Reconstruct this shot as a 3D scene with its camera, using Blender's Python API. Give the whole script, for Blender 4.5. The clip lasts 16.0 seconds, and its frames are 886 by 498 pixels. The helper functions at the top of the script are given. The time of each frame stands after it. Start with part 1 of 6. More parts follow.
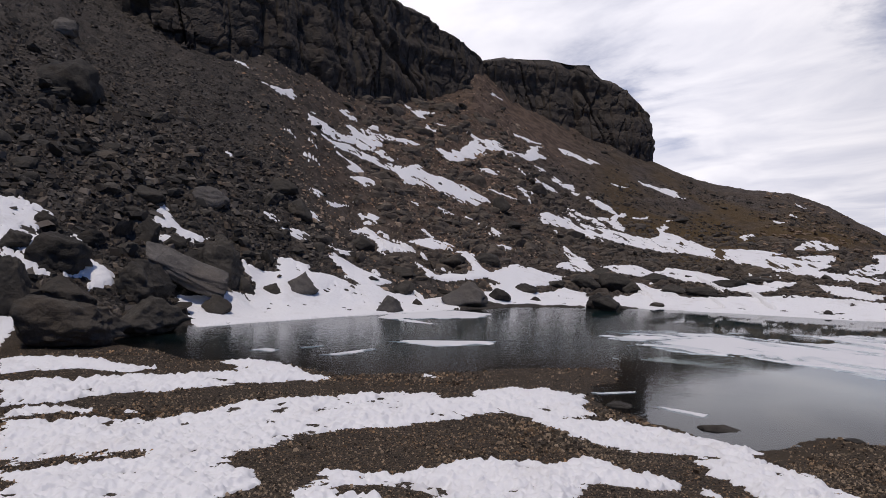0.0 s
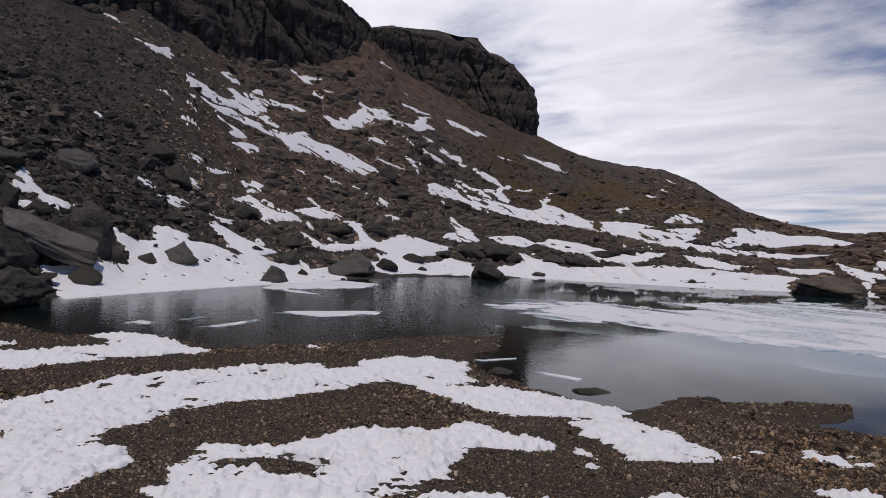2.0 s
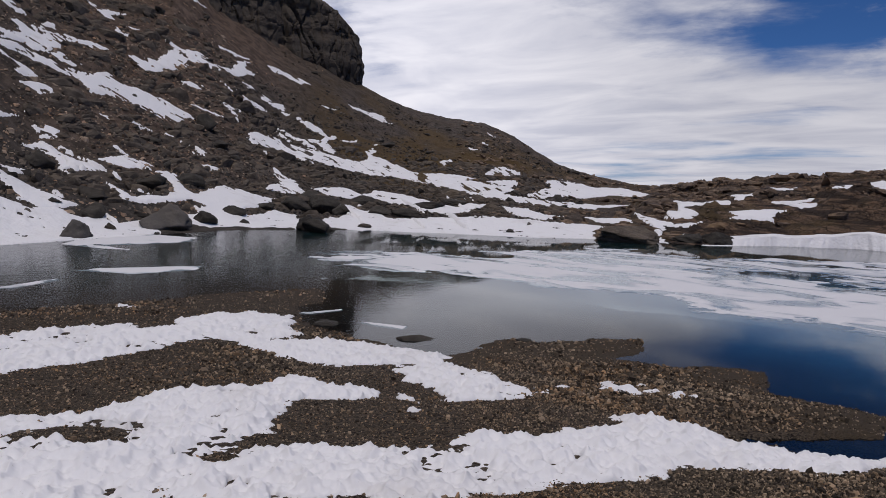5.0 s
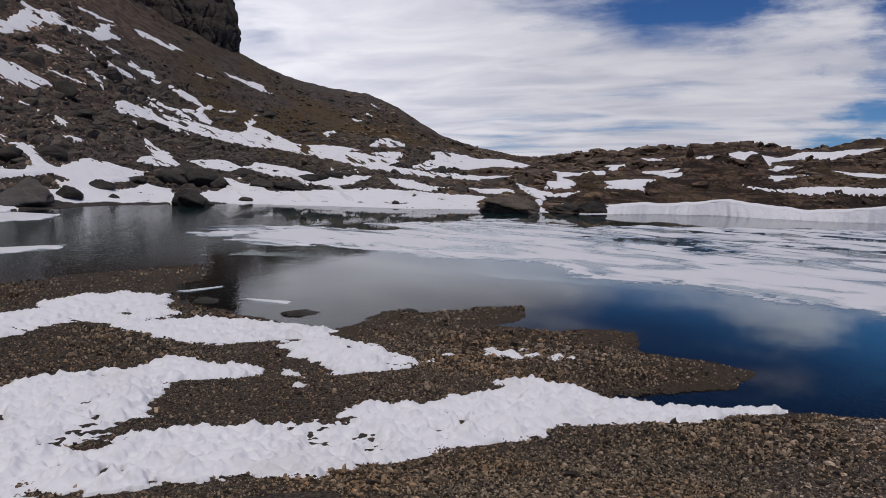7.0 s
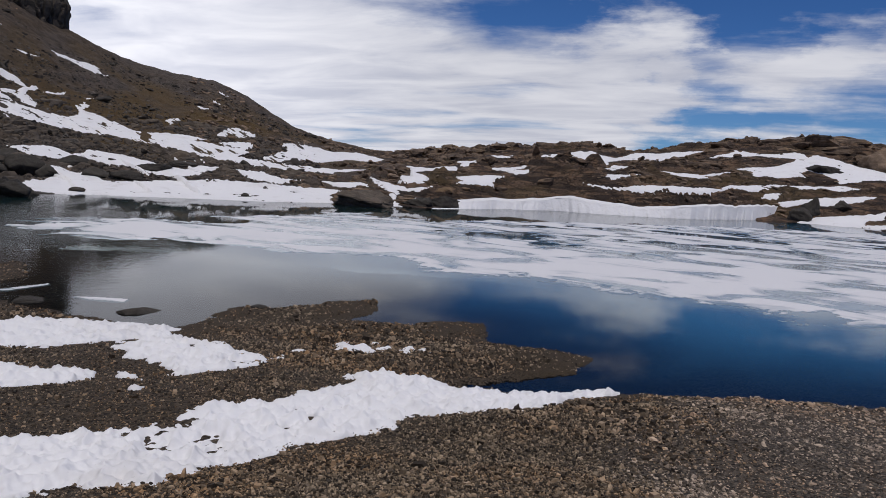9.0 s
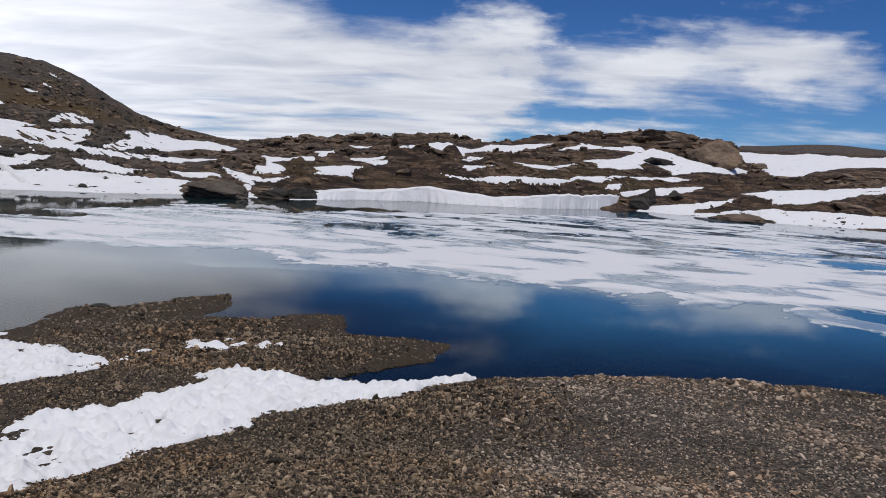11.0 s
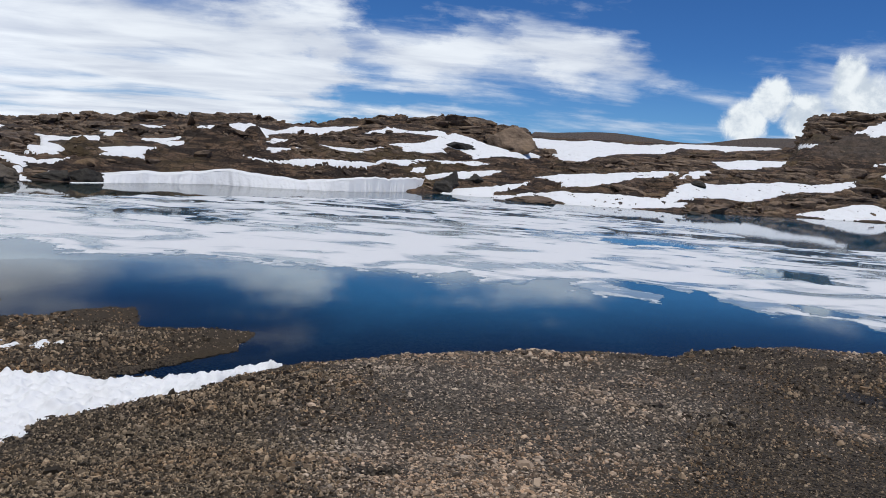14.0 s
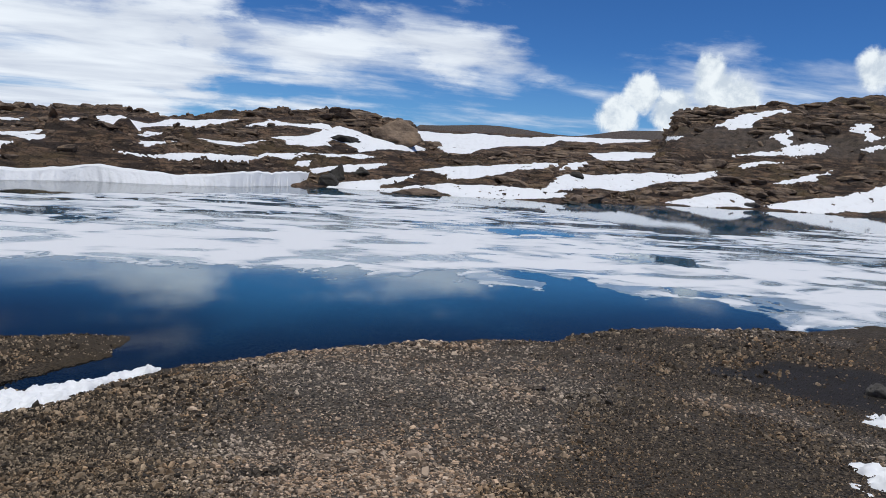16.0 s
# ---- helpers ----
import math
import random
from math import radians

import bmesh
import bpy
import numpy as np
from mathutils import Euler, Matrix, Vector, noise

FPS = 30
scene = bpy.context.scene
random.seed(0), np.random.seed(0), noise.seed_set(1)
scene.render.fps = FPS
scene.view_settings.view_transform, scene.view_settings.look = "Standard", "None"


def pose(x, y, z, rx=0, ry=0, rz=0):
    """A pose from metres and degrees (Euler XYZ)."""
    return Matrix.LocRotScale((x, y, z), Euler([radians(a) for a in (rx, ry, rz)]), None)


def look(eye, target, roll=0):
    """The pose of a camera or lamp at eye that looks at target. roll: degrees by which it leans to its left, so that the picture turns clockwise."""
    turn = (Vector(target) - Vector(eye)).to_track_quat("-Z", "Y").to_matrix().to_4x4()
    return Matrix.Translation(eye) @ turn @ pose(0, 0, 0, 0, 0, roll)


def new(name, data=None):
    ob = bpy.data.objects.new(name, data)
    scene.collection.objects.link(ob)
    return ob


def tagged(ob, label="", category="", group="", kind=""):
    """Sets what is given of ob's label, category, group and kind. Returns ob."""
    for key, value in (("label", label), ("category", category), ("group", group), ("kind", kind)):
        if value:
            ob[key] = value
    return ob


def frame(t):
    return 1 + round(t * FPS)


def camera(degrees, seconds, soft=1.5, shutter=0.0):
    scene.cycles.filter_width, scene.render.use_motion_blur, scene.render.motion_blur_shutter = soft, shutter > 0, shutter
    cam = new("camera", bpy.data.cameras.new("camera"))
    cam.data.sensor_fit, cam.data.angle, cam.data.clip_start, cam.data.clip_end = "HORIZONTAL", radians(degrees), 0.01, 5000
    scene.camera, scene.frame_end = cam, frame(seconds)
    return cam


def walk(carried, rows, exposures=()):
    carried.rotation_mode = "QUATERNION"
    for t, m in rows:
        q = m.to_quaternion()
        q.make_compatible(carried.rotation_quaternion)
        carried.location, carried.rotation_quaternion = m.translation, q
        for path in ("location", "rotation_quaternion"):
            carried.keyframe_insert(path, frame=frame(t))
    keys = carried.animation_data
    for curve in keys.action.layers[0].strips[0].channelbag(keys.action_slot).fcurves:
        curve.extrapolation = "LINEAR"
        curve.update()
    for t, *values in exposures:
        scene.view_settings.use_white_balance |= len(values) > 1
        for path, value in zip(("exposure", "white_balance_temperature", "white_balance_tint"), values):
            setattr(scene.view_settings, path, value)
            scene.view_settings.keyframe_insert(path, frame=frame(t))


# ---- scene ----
# ---- camera: a person turning on the spot with a phone held before them ----
cam = camera(63.7, 16.0, soft=0.6)
EYE = 3.6        # metres above the lake
ARM = 0.28       # the phone's reach from the turning body
TURNS = [        # seconds, and the camera's Euler angles
    (0, 90.30, -1.70, -0.01),
    (0.5, 89.80, -1.84, -2.32),
    (1, 89.26, -1.95, -4.60),
    (1.5, 88.76, -2.03, -6.72),
    (2, 88.21, -2.21, -8.99),
    (2.5, 87.64, -2.34, -11.31),
    (3, 87.02, -2.47, -13.80),
    (3.5, 86.37, -2.50, -16.24),
    (4, 85.79, -2.53, -18.50),
    (6.5, 83.39, -2.19, -29.48),
    (7, 82.99, -2.21, -31.99),
    (7.5, 82.76, -2.37, -34.86),
    (8, 82.76, -2.77, -37.66),
    (8.5, 82.92, -3.19, -40.73),
    (9, 83.09, -3.53, -43.57),
    (9.5, 83.25, -3.89, -46.67),
    (12, 82.76, -3.78, -59.92),
    (12.5, 82.71, -3.90, -62.61),
    (13, 82.72, -4.11, -65.04),
    (13.5, 82.78, -4.30, -67.60),
    (14, 82.85, -4.50, -70.12),
    (14.5, 82.95, -4.56, -72.39),
    (15, 83.00, -4.47, -74.77),
    (15.5, 82.99, -4.31, -76.96),
    (16, 82.97, -4.11, -79.20),
]


def held(rx, ry, rz):
    a = radians(rz)
    return pose(-ARM * math.sin(a), ARM * math.cos(a) - ARM, EYE, rx, ry, rz)


walk(cam, [(t, held(rx, ry, rz)) for t, rx, ry, rz in TURNS],
     exposures=[(0.0, -0.40, 6480, 14), (2.0, -0.52, 6430, 14), (4.0, -0.58, 6380, 14), (7.0, -0.56, 6330, 13), (9.5, -0.38, 6300, 11), (12.5, -0.12, 6200, 7), (16.0, -0.02, 6100, 5)])

# ---- sky, clouds and sun ----
SUN_AZ, SUN_EL = -165.0, 69.0     # degrees: azimuth clockwise from +y, height above the horizon


def node(tree, kind, at=None, **values):
    n = tree.nodes.new(kind)
    for key, value in values.items():
        setattr(n, key, value)
    return n


def math_node(tree, op, a, b=None, clamp=False):
    n = tree.nodes.new("ShaderNodeMath")
    n.operation, n.use_clamp = op, clamp
    for k, v in enumerate((a, b)):
        if v is None:
            continue
        if isinstance(v, (int, float)):
            n.inputs[k].default_value = v
        else:
            tree.links.new(v, n.inputs[k])
    return n.outputs[0]


def ramp(tree, value, lo, hi):
    n = tree.nodes.new("ShaderNodeMapRange")
    n.interpolation_type = "SMOOTHSTEP"
    n.inputs["From Min"].default_value, n.inputs["From Max"].default_value = lo, hi
    tree.links.new(value, n.inputs["Value"])
    return n.outputs[0]


def noise_tex(tree, vector, scale, detail=6.0, rough=0.55, distortion=0.0):
    n = tree.nodes.new("ShaderNodeTexNoise")
    n.inputs["Scale"].default_value, n.inputs["Detail"].default_value = scale, detail
    n.inputs["Roughness"].default_value, n.inputs["Distortion"].default_value = rough, distortion
    if vector is not None:
        tree.links.new(vector, n.inputs["Vector"])
    return n.outputs["Fac"]


def mix_color(tree, fac, a, b, blend="MIX"):
    n = tree.nodes.new("ShaderNodeMix")
    n.data_type, n.blend_type = "RGBA", blend
    for sock, v in ((n.inputs[0], fac), (n.inputs[6], a), (n.inputs[7], b)):
        if isinstance(v, (int, float)):
            sock.default_value = v
        elif isinstance(v, tuple):
            sock.default_value = (*v, 1.0) if len(v) == 3 else v
        else:
            tree.links.new(v, sock)
    return n.outputs[2]


def make_world():
    world = bpy.data.worlds.new("sky")
    scene.world = world
    world.use_nodes = True
    tree = world.node_tree
    tree.nodes.clear()
    out = tree.nodes.new("ShaderNodeOutputWorld")
    back = tree.nodes.new("ShaderNodeBackground")
    tree.links.new(back.outputs[0], out.inputs[0])
    sky = tree.nodes.new("ShaderNodeTexSky")
    sky.sky_type, sky.sun_disc = "NISHITA", False
    sky.sun_elevation, sky.sun_rotation = radians(SUN_EL), radians(SUN_AZ)
    sky.altitude, sky.air_density, sky.dust_density, sky.ozone_density = 2600, 1.0, 0.3, 1.0
    # the direction in the sky, laid out on a flat cloud deck
    co = tree.nodes.new("ShaderNodeTexCoord").outputs["Generated"]
    sep = tree.nodes.new("ShaderNodeSeparateXYZ")
    tree.links.new(co, sep.inputs[0])
    up = math_node(tree, "MAXIMUM", sep.outputs[2], 0.0)
    deck = math_node(tree, "ADD", up, 0.10)
    px, py = math_node(tree, "DIVIDE", sep.outputs[0], deck), math_node(tree, "DIVIDE", sep.outputs[1], deck)
    flat = tree.nodes.new("ShaderNodeCombineXYZ")
    # streaks run across the view over the lake's right end
    a, b = math.sin(radians(66)), math.cos(radians(66))
    along = math_node(tree, "SUBTRACT", math_node(tree, "MULTIPLY", px, b), math_node(tree, "MULTIPLY", py, a))
    across = math_node(tree, "ADD", math_node(tree, "MULTIPLY", px, a), math_node(tree, "MULTIPLY", py, b))
    tree.links.new(math_node(tree, "MULTIPLY", along, 0.6), flat.inputs[0])
    tree.links.new(across, flat.inputs[1])
    deck_noise = noise_tex(tree, flat.outputs[0], 0.75, 9.0, 0.58, 0.3)
    fine = noise_tex(tree, flat.outputs[0], 2.0, 6.0, 0.55, 0.4)
    # a cloud deck over the mountain and the lake, clearer overhead, to the right and behind
    bearing = math_node(tree, "ARCTAN2", sep.outputs[0], sep.outputs[1])
    side = ramp(tree, math_node(tree, "ABSOLUTE", math_node(tree, "SUBTRACT", bearing, radians(5))), radians(60), radians(80))
    right = ramp(tree, bearing, radians(28), radians(56))
    high = ramp(tree, sep.outputs[2], 0.26, 0.60)
    above = ramp(tree, sep.outputs[2], 0.120, 0.205)
    amount = math_node(tree, "MULTIPLY", math_node(tree, "SUBTRACT", deck_noise, 0.5), 1.5)
    amount = math_node(tree, "ADD", amount, math_node(tree, "MULTIPLY", math_node(tree, "SUBTRACT", fine, 0.5), 0.40))
    amount = math_node(tree, "ADD", amount, 0.84)
    amount = math_node(tree, "SUBTRACT", amount, math_node(tree, "MULTIPLY", side, 0.34))
    amount = math_node(tree, "SUBTRACT", amount, math_node(tree, "MULTIPLY", high, 0.12))
    amount = math_node(tree, "SUBTRACT", amount, math_node(tree, "MULTIPLY", math_node(tree, "MULTIPLY", right, above), 0.42))

    def direction(az, el):
        return (math.sin(radians(az)) * math.cos(radians(el)), math.cos(radians(az)) * math.cos(radians(el)), math.sin(radians(el)))

    # ragged directions, so that gaps and banks have torn edges
    torn = tree.nodes.new("ShaderNodeTexNoise")
    torn.inputs["Scale"].default_value, torn.inputs["Detail"].default_value, torn.inputs["Roughness"].default_value = 7.0, 6.0, 0.6
    stretch = tree.nodes.new("ShaderNodeMapping")
    stretch.inputs["Scale"].default_value = (1.0, 1.0, 2.6)
    tree.links.new(co, stretch.inputs[0])
    tree.links.new(stretch.outputs[0], torn.inputs["Vector"])
    shift = tree.nodes.new("ShaderNodeVectorMath")
    shift.operation = "MULTIPLY_ADD"
    tree.links.new(torn.outputs["Color"], shift.inputs[0])
    shift.inputs[1].default_value = (0.36, 0.36, 0.09)
    tree.links.new(co, shift.inputs[2])
    back_to = tree.nodes.new("ShaderNodeVectorMath")
    back_to.operation = "SUBTRACT"
    tree.links.new(shift.outputs[0], back_to.inputs[0])
    back_to.inputs[1].default_value = (0.18, 0.18, 0.045)
    ragged_co = back_to.outputs[0]

    def near_to(az, el, size):
        dist = tree.nodes.new("ShaderNodeVectorMath")
        dist.operation = "DISTANCE"
        tree.links.new(ragged_co, dist.inputs[0])
        dist.inputs[1].default_value = direction(az, el)
        return math_node(tree, "SUBTRACT", 1.0, math_node(tree, "DIVIDE", dist.outputs["Value"], size), clamp=True)

    # gaps in the deck, and loose banks off its edge
    for az, el, size, gain in ((50, 17.0, 0.14, -0.22), (66, 13.5, 0.14, -0.25), (15.5, 13.0, 0.09, 0.12), (31, 19.5, 0.12, -0.25),
                               (56, 8.5, 0.16, 0.16), (58, 12.0, 0.10, 0.26), (61, 3.8, 0.08, -0.3), (66, 4.5, 0.10, -0.35), (73, 5.0, 0.10, -0.30), (68, 9.0, 0.08, 0.22), (74, 9.5, 0.11, 0.34), (82, 11.0, 0.13, 0.55), (97, 11.0, 0.12, 0.34), (30, 8.0, 0.30, 0.12), (24, 14.0, 0.16, 0.2)):
        amount = math_node(tree, "ADD", amount, math_node(tree, "MULTIPLY", near_to(az, el, size), gain))
    cloud = ramp(tree, amount, 0.44, 0.88)
    # cumulus puffs low over the right end of the lake
    puff_noise = noise_tex(tree, co, 30.0, 8.0, 0.6, 0.2)
    puffs = None
    for az, el, size in ((92.5, 4.4, 0.035), (94.2, 6.0, 0.032), (96.5, 5.0, 0.04), (99.3, 6.6, 0.04), (101.0, 6.0, 0.035), (98.8, 8.0, 0.026), (109.5, 8.2, 0.03), (112.0, 9.2, 0.04), (116.5, 9.5, 0.06)):
        dist = tree.nodes.new("ShaderNodeVectorMath")
        dist.operation = "DISTANCE"
        tree.links.new(co, dist.inputs[0])
        dist.inputs[1].default_value = direction(az, el)
        near = math_node(tree, "SUBTRACT", 1.0, math_node(tree, "DIVIDE", dist.outputs["Value"], size))
        puffs = near if puffs is None else math_node(tree, "MAXIMUM", puffs, near)
    puffs = math_node(tree, "ADD", puffs, math_node(tree, "MULTIPLY", math_node(tree, "MULTIPLY", math_node(tree, "SUBTRACT", puff_noise, 0.5), 1.25), 1.0))
    puff = ramp(tree, puffs, 0.05, 0.48)
    shade = ramp(tree, fine, 0.25, 0.75)
    white = mix_color(tree, shade, CLOUD_DARK, CLOUD_LIGHT)
    # the deck is thinner and brighter towards the mountain, on the sun's side
    white = mix_color(tree, ramp(tree, bearing, radians(48), radians(14)), white, mix_color(tree, 1.0, white, (1.52, 1.51, 1.49), "MULTIPLY"))
    # clouds thin into haze at the horizon
    blue = mix_color(tree, 1.0, sky.outputs[0], SKY_GAIN, "MULTIPLY")
    haze = ramp(tree, sep.outputs[2], 0.16, -0.01)
    blue = mix_color(tree, math_node(tree, "MULTIPLY", haze, 0.45), blue, HAZE)
    colour = mix_color(tree, cloud, blue, white)
    billow = mix_color(tree, ramp(tree, puff_noise, 0.38, 0.62), (6.2, 6.6, 7.3), (9.2, 9.2, 9.3))
    colour = mix_color(tree, puff, colour, billow)
    tree.links.new(colour, back.inputs[0])
    back.inputs[1].default_value = 0.10


CLOUD_LIGHT, CLOUD_DARK = (9.2, 9.2, 9.6), (6.3, 6.5, 7.4)
SKY_GAIN, HAZE = (0.27, 0.50, 0.84), (2.4, 4.6, 7.2)
make_world()
sun = new("sun", bpy.data.lights.new("sun", "SUN"))
sun.data.energy, sun.data.angle, sun.data.color = 2.6, radians(0.6), (1.0, 0.93, 0.84)
toward = Vector((math.sin(radians(SUN_AZ)) * math.cos(radians(SUN_EL)), math.cos(radians(SUN_AZ)) * math.cos(radians(SUN_EL)), math.sin(radians(SUN_EL))))
sun.matrix_world = look(toward * 300, (0, 0, 0))

# ---- the lie of the land: heights over the plan ----
def value_noise(x, y, seed=0):
    """Smooth noise between -1 and 1 over the plan."""
    xi, yi = np.floor(x), np.floor(y)
    u, v = x - xi, y - yi
    u, v = u * u * u * (u * (u * 6 - 15) + 10), v * v * v * (v * (v * 6 - 15) + 10)
    xi, yi = xi.astype(np.int64), yi.astype(np.int64)

    def corner(a, b):
        h = (a * 374761393 + b * 668265263 + seed * 1442695041) & 0x7FFFFFFF
        h = ((h ^ (h >> 13)) * 1274126177) & 0x7FFFFFFF
        h = ((h ^ (h >> 16)) * 1911520717) & 0x7FFFFFFF
        return ((h ^ (h >> 15)) & 0xFFFF) / 32767.5 - 1.0
    top = corner(xi, yi) * (1 - u) + corner(xi + 1, yi) * u
    low = corner(xi, yi + 1) * (1 - u) + corner(xi + 1, yi + 1) * u
    return top * (1 - v) + low * v


def fbm(x, y, octaves=4, seed=0, gain=0.5):
    total, amp = 0.0, 1.0
    for k in range(octaves):
        total = total + amp * value_noise(x * 2 ** k + 13.7 * k, y * 2 ** k - 7.1 * k, seed + k)
        amp *= gain
    return total


def cells(x, y, seed=0):
    """Distance to the nearest of scattered points, about one to a unit square."""
    xi, yi = np.floor(x).astype(np.int64), np.floor(y).astype(np.int64)
    best = np.full(x.shape, 9.0)
    for i in (-1, 0, 1):
        for j in (-1, 0, 1):
            h = ((xi + i) * 374761393 + (yi + j) * 668265263 + seed * 1442695041) & 0x7FFFFFFF
            h = ((h ^ (h >> 13)) * 1274126177) & 0x7FFFFFFF
            h = h ^ (h >> 16)
            px, py = xi + i + 0.5 + 0.8 * ((h & 255) / 255 - 0.5), yi + j + 0.5 + 0.8 * (((h >> 8) & 255) / 255 - 0.5)
            best = np.minimum(best, np.hypot(x - px, y - py))
    return best


def blocks(x, y, seed=0):
    """A random height for the block of a jointed wall that each point lies in, and the distance to its joints."""
    xi, yi = np.floor(x).astype(np.int64), np.floor(y).astype(np.int64)
    best, second, value = np.full(x.shape, 9.0), np.full(x.shape, 9.0), np.zeros(x.shape)
    for i in (-1, 0, 1):
        for j in (-1, 0, 1):
            h = ((xi + i) * 374761393 + (yi + j) * 668265263 + seed * 1442695041) & 0x7FFFFFFF
            h = ((h ^ (h >> 13)) * 1274126177) & 0x7FFFFFFF
            h = h ^ (h >> 16)
            px, py = xi + i + 0.5 + 0.9 * ((h & 255) / 255 - 0.5), yi + j + 0.5 + 0.9 * (((h >> 8) & 255) / 255 - 0.5)
            d = np.abs(x - px) + np.abs(y - py)
            near = d < best
            second = np.where(near, best, np.minimum(second, d))
            value = np.where(near, ((h >> 16) & 255) / 127.5 - 1, value)
            best = np.minimum(best, d)
    return value, second - best


def ease(x, lo, hi):
    t = np.clip((x - lo) / (hi - lo), 0, 1)
    return t * t * (3 - 2 * t)


def polar(az, r):
    return r * math.sin(radians(az)), r * math.cos(radians(az))


class Outline:
    """A closed outline on the plan, with the signed distance to it (inside: plus)."""

    def __init__(self, points):
        self.p = np.array(points, float)

    def distance(self, x, y):
        p, q = self.p, np.roll(self.p, -1, 0)
        best, inside = np.full(x.shape, 1e9), np.zeros(x.shape, bool)
        for (ax, ay), (bx, by) in zip(p, q):
            dx, dy = bx - ax, by - ay
            t = np.clip(((x - ax) * dx + (y - ay) * dy) / (dx * dx + dy * dy + 1e-9), 0, 1)
            best = np.minimum(best, np.hypot(x - ax - t * dx, y - ay - t * dy))
            cross = (ay > y) != (by > y)
            inside ^= cross & (x < (bx - ax) * (y - ay) / ((by - ay) if by != ay else 1e-9) + ax)
        return np.where(inside, best, -best)


# the beach on the near side, with its spits, going round from the boulders to the far right
def dampness(x, y):
    """Where meltwater keeps the gravel dark: the low left of the beach, and a seep on the right."""
    r, az = np.hypot(x, y), np.degrees(np.arctan2(x, y))
    seep = ease(az + 4 * fbm(x * 0.3, y * 0.3, 3, 92), 86, 97) * ease(fbm(x * 0.35, y * 0.35, 3, 93), -1.1, -0.4)
    left = ease(az + 8 * fbm(x * 0.2, y * 0.2, 3, 91), 74, 56)
    spots = 0.75 * ease(fbm(x * 0.8, y * 0.8, 4, 96), 0.65, 1.05)
    return np.clip(np.maximum(np.maximum(left, seep), spots), 0, 1)


BEACH = Outline([polar(a, r) for a, r in (
    (-60, 30), (-34, 29), (-26, 29.5), (-22.5, 26.5), (-18.7, 23.4), (-13.3, 23.2), (-8, 20.6), (-1.2, 21.2), (7.8, 22.9), (13.5, 23.6),
    (14.6, 21.8), (12.2, 19.9), (12.7, 18.2), (15.9, 16.5), (20, 15.6), (24, 15.0), (28.9, 16.7), (33.7, 17.2), (39.3, 18.0),
    (38.8, 16.5), (36.5, 15.7), (41.6, 15.6), (48.6, 16.2), (48.6, 14.4), (54.4, 14.2), (56.9, 13.9), (56.1, 12.9),
    (52.8, 12.2), (47, 11.4), (52, 11.0), (57, 11.3), (60.5, 11.9), (69, 12.8), (79.8, 13.9), (90, 15.0), (92.2, 16.2), (98.6, 18.0),
    (107, 19.7), (112, 22.5), (125, 27), (150, 40), (180, 60), (230, 60), (270, 45))])

# far shore: azimuth, distance
SHORE_AZ = (-180, -60, -40, -30, -25, -19, -12.5, -5.5, 5.4, 14, 22, 30, 35, 43.6, 50, 53.5, 62, 69.8, 79, 89, 95, 101, 108, 112, 125, 150, 180)
SHORE_R = (60, 32, 28, 28, 29, 34, 37, 41, 48.6, 53, 54, 54, 56, 56.5, 62.5, 64, 67, 77, 75.5, 79.5, 94, 105, 118, 126, 150, 120, 60)

STATIONS = []


def station(az, *steps):
    """The rise of the land beyond the far shore: pairs of elevation (degrees, from the eye) and distance."""
    r = [float(np.interp(az, SHORE_AZ, SHORE_R))] + [s[1] for s in steps]
    z = [0.0] + [EYE + s[1] * math.tan(radians(s[0])) for s in steps]
    if -60 < az < 16:                             # the scree runs up a little under the cliffs
        r, z = r + [r[-1] + 6, r[-1] + 30], z + [z[-1] + 3.4, z[-1] + 9.0]
    r += [r[-1] + 60, 900, 5000]
    z += [z[-1] + 1.0, -20.0, -60.0]
    STATIONS.append((az, np.array(r), np.array(z)))


station(-180, (0, 90))
station(-75, (2, 45), (17, 70), (22, 90))
station(-40, (3, 42), (16, 63), (21, 78))
station(-32, (3, 40), (16, 62), (20.5, 76))
station(-26, (1.5, 41), (16.6, 74))
station(-19, (0.5, 44), (13.9, 70))
station(-14, (-0.8, 46), (14.5, 77))
station(-7, (-1.5, 50), (2, 60), (12.0, 90))
station(2.3, (-1.0, 58), (1.9, 73), (9.0, 98), (14.3, 118))
station(5, (-1.4, 60), (2.3, 78), (12.1, 123))
station(10, (-2.4, 62), (2.8, 92), (9.4, 129))
station(16.4, (-2.2, 66), (1.8, 98), (7.3, 141))
station(21, (-2.0, 66), (1.2, 98), (5.6, 150))
station(26, (-1.9, 66), (0.8, 98), (4.95, 156))
station(28.5, (-1.9, 66), (0.4, 98), (3.9, 155))
station(32, (-1.8, 66), (-0.2, 98), (2.0, 150))
station(35.5, (-1.7, 66), (-0.6, 98), (0.9, 140))
station(39.5, (-1.5, 66), (-0.4, 98), (0.4, 130))
station(44, (-1.2, 66), (0.2, 90), (1.2, 118))
station(50, (-0.9, 68), (0.8, 90), (1.85, 112))
station(55, (-0.6, 70), (1.2, 90), (2.3, 108))
station(58, (-0.7, 72), (1.0, 92), (1.8, 110))
station(64, (-0.6, 76), (1.3, 96), (2.5, 114))
station(71, (-0.4, 86), (1.6, 104), (3.2, 118))
station(75.8, (-0.6, 88), (1.4, 106), (2.9, 118))
station(77.2, (-0.6, 90), (0.9, 110), (2.45, 170), (1.9, 230), (2.75, 420))
station(83, (-0.5, 92), (0.8, 112), (2.5, 176), (1.9, 230), (3.1, 420))
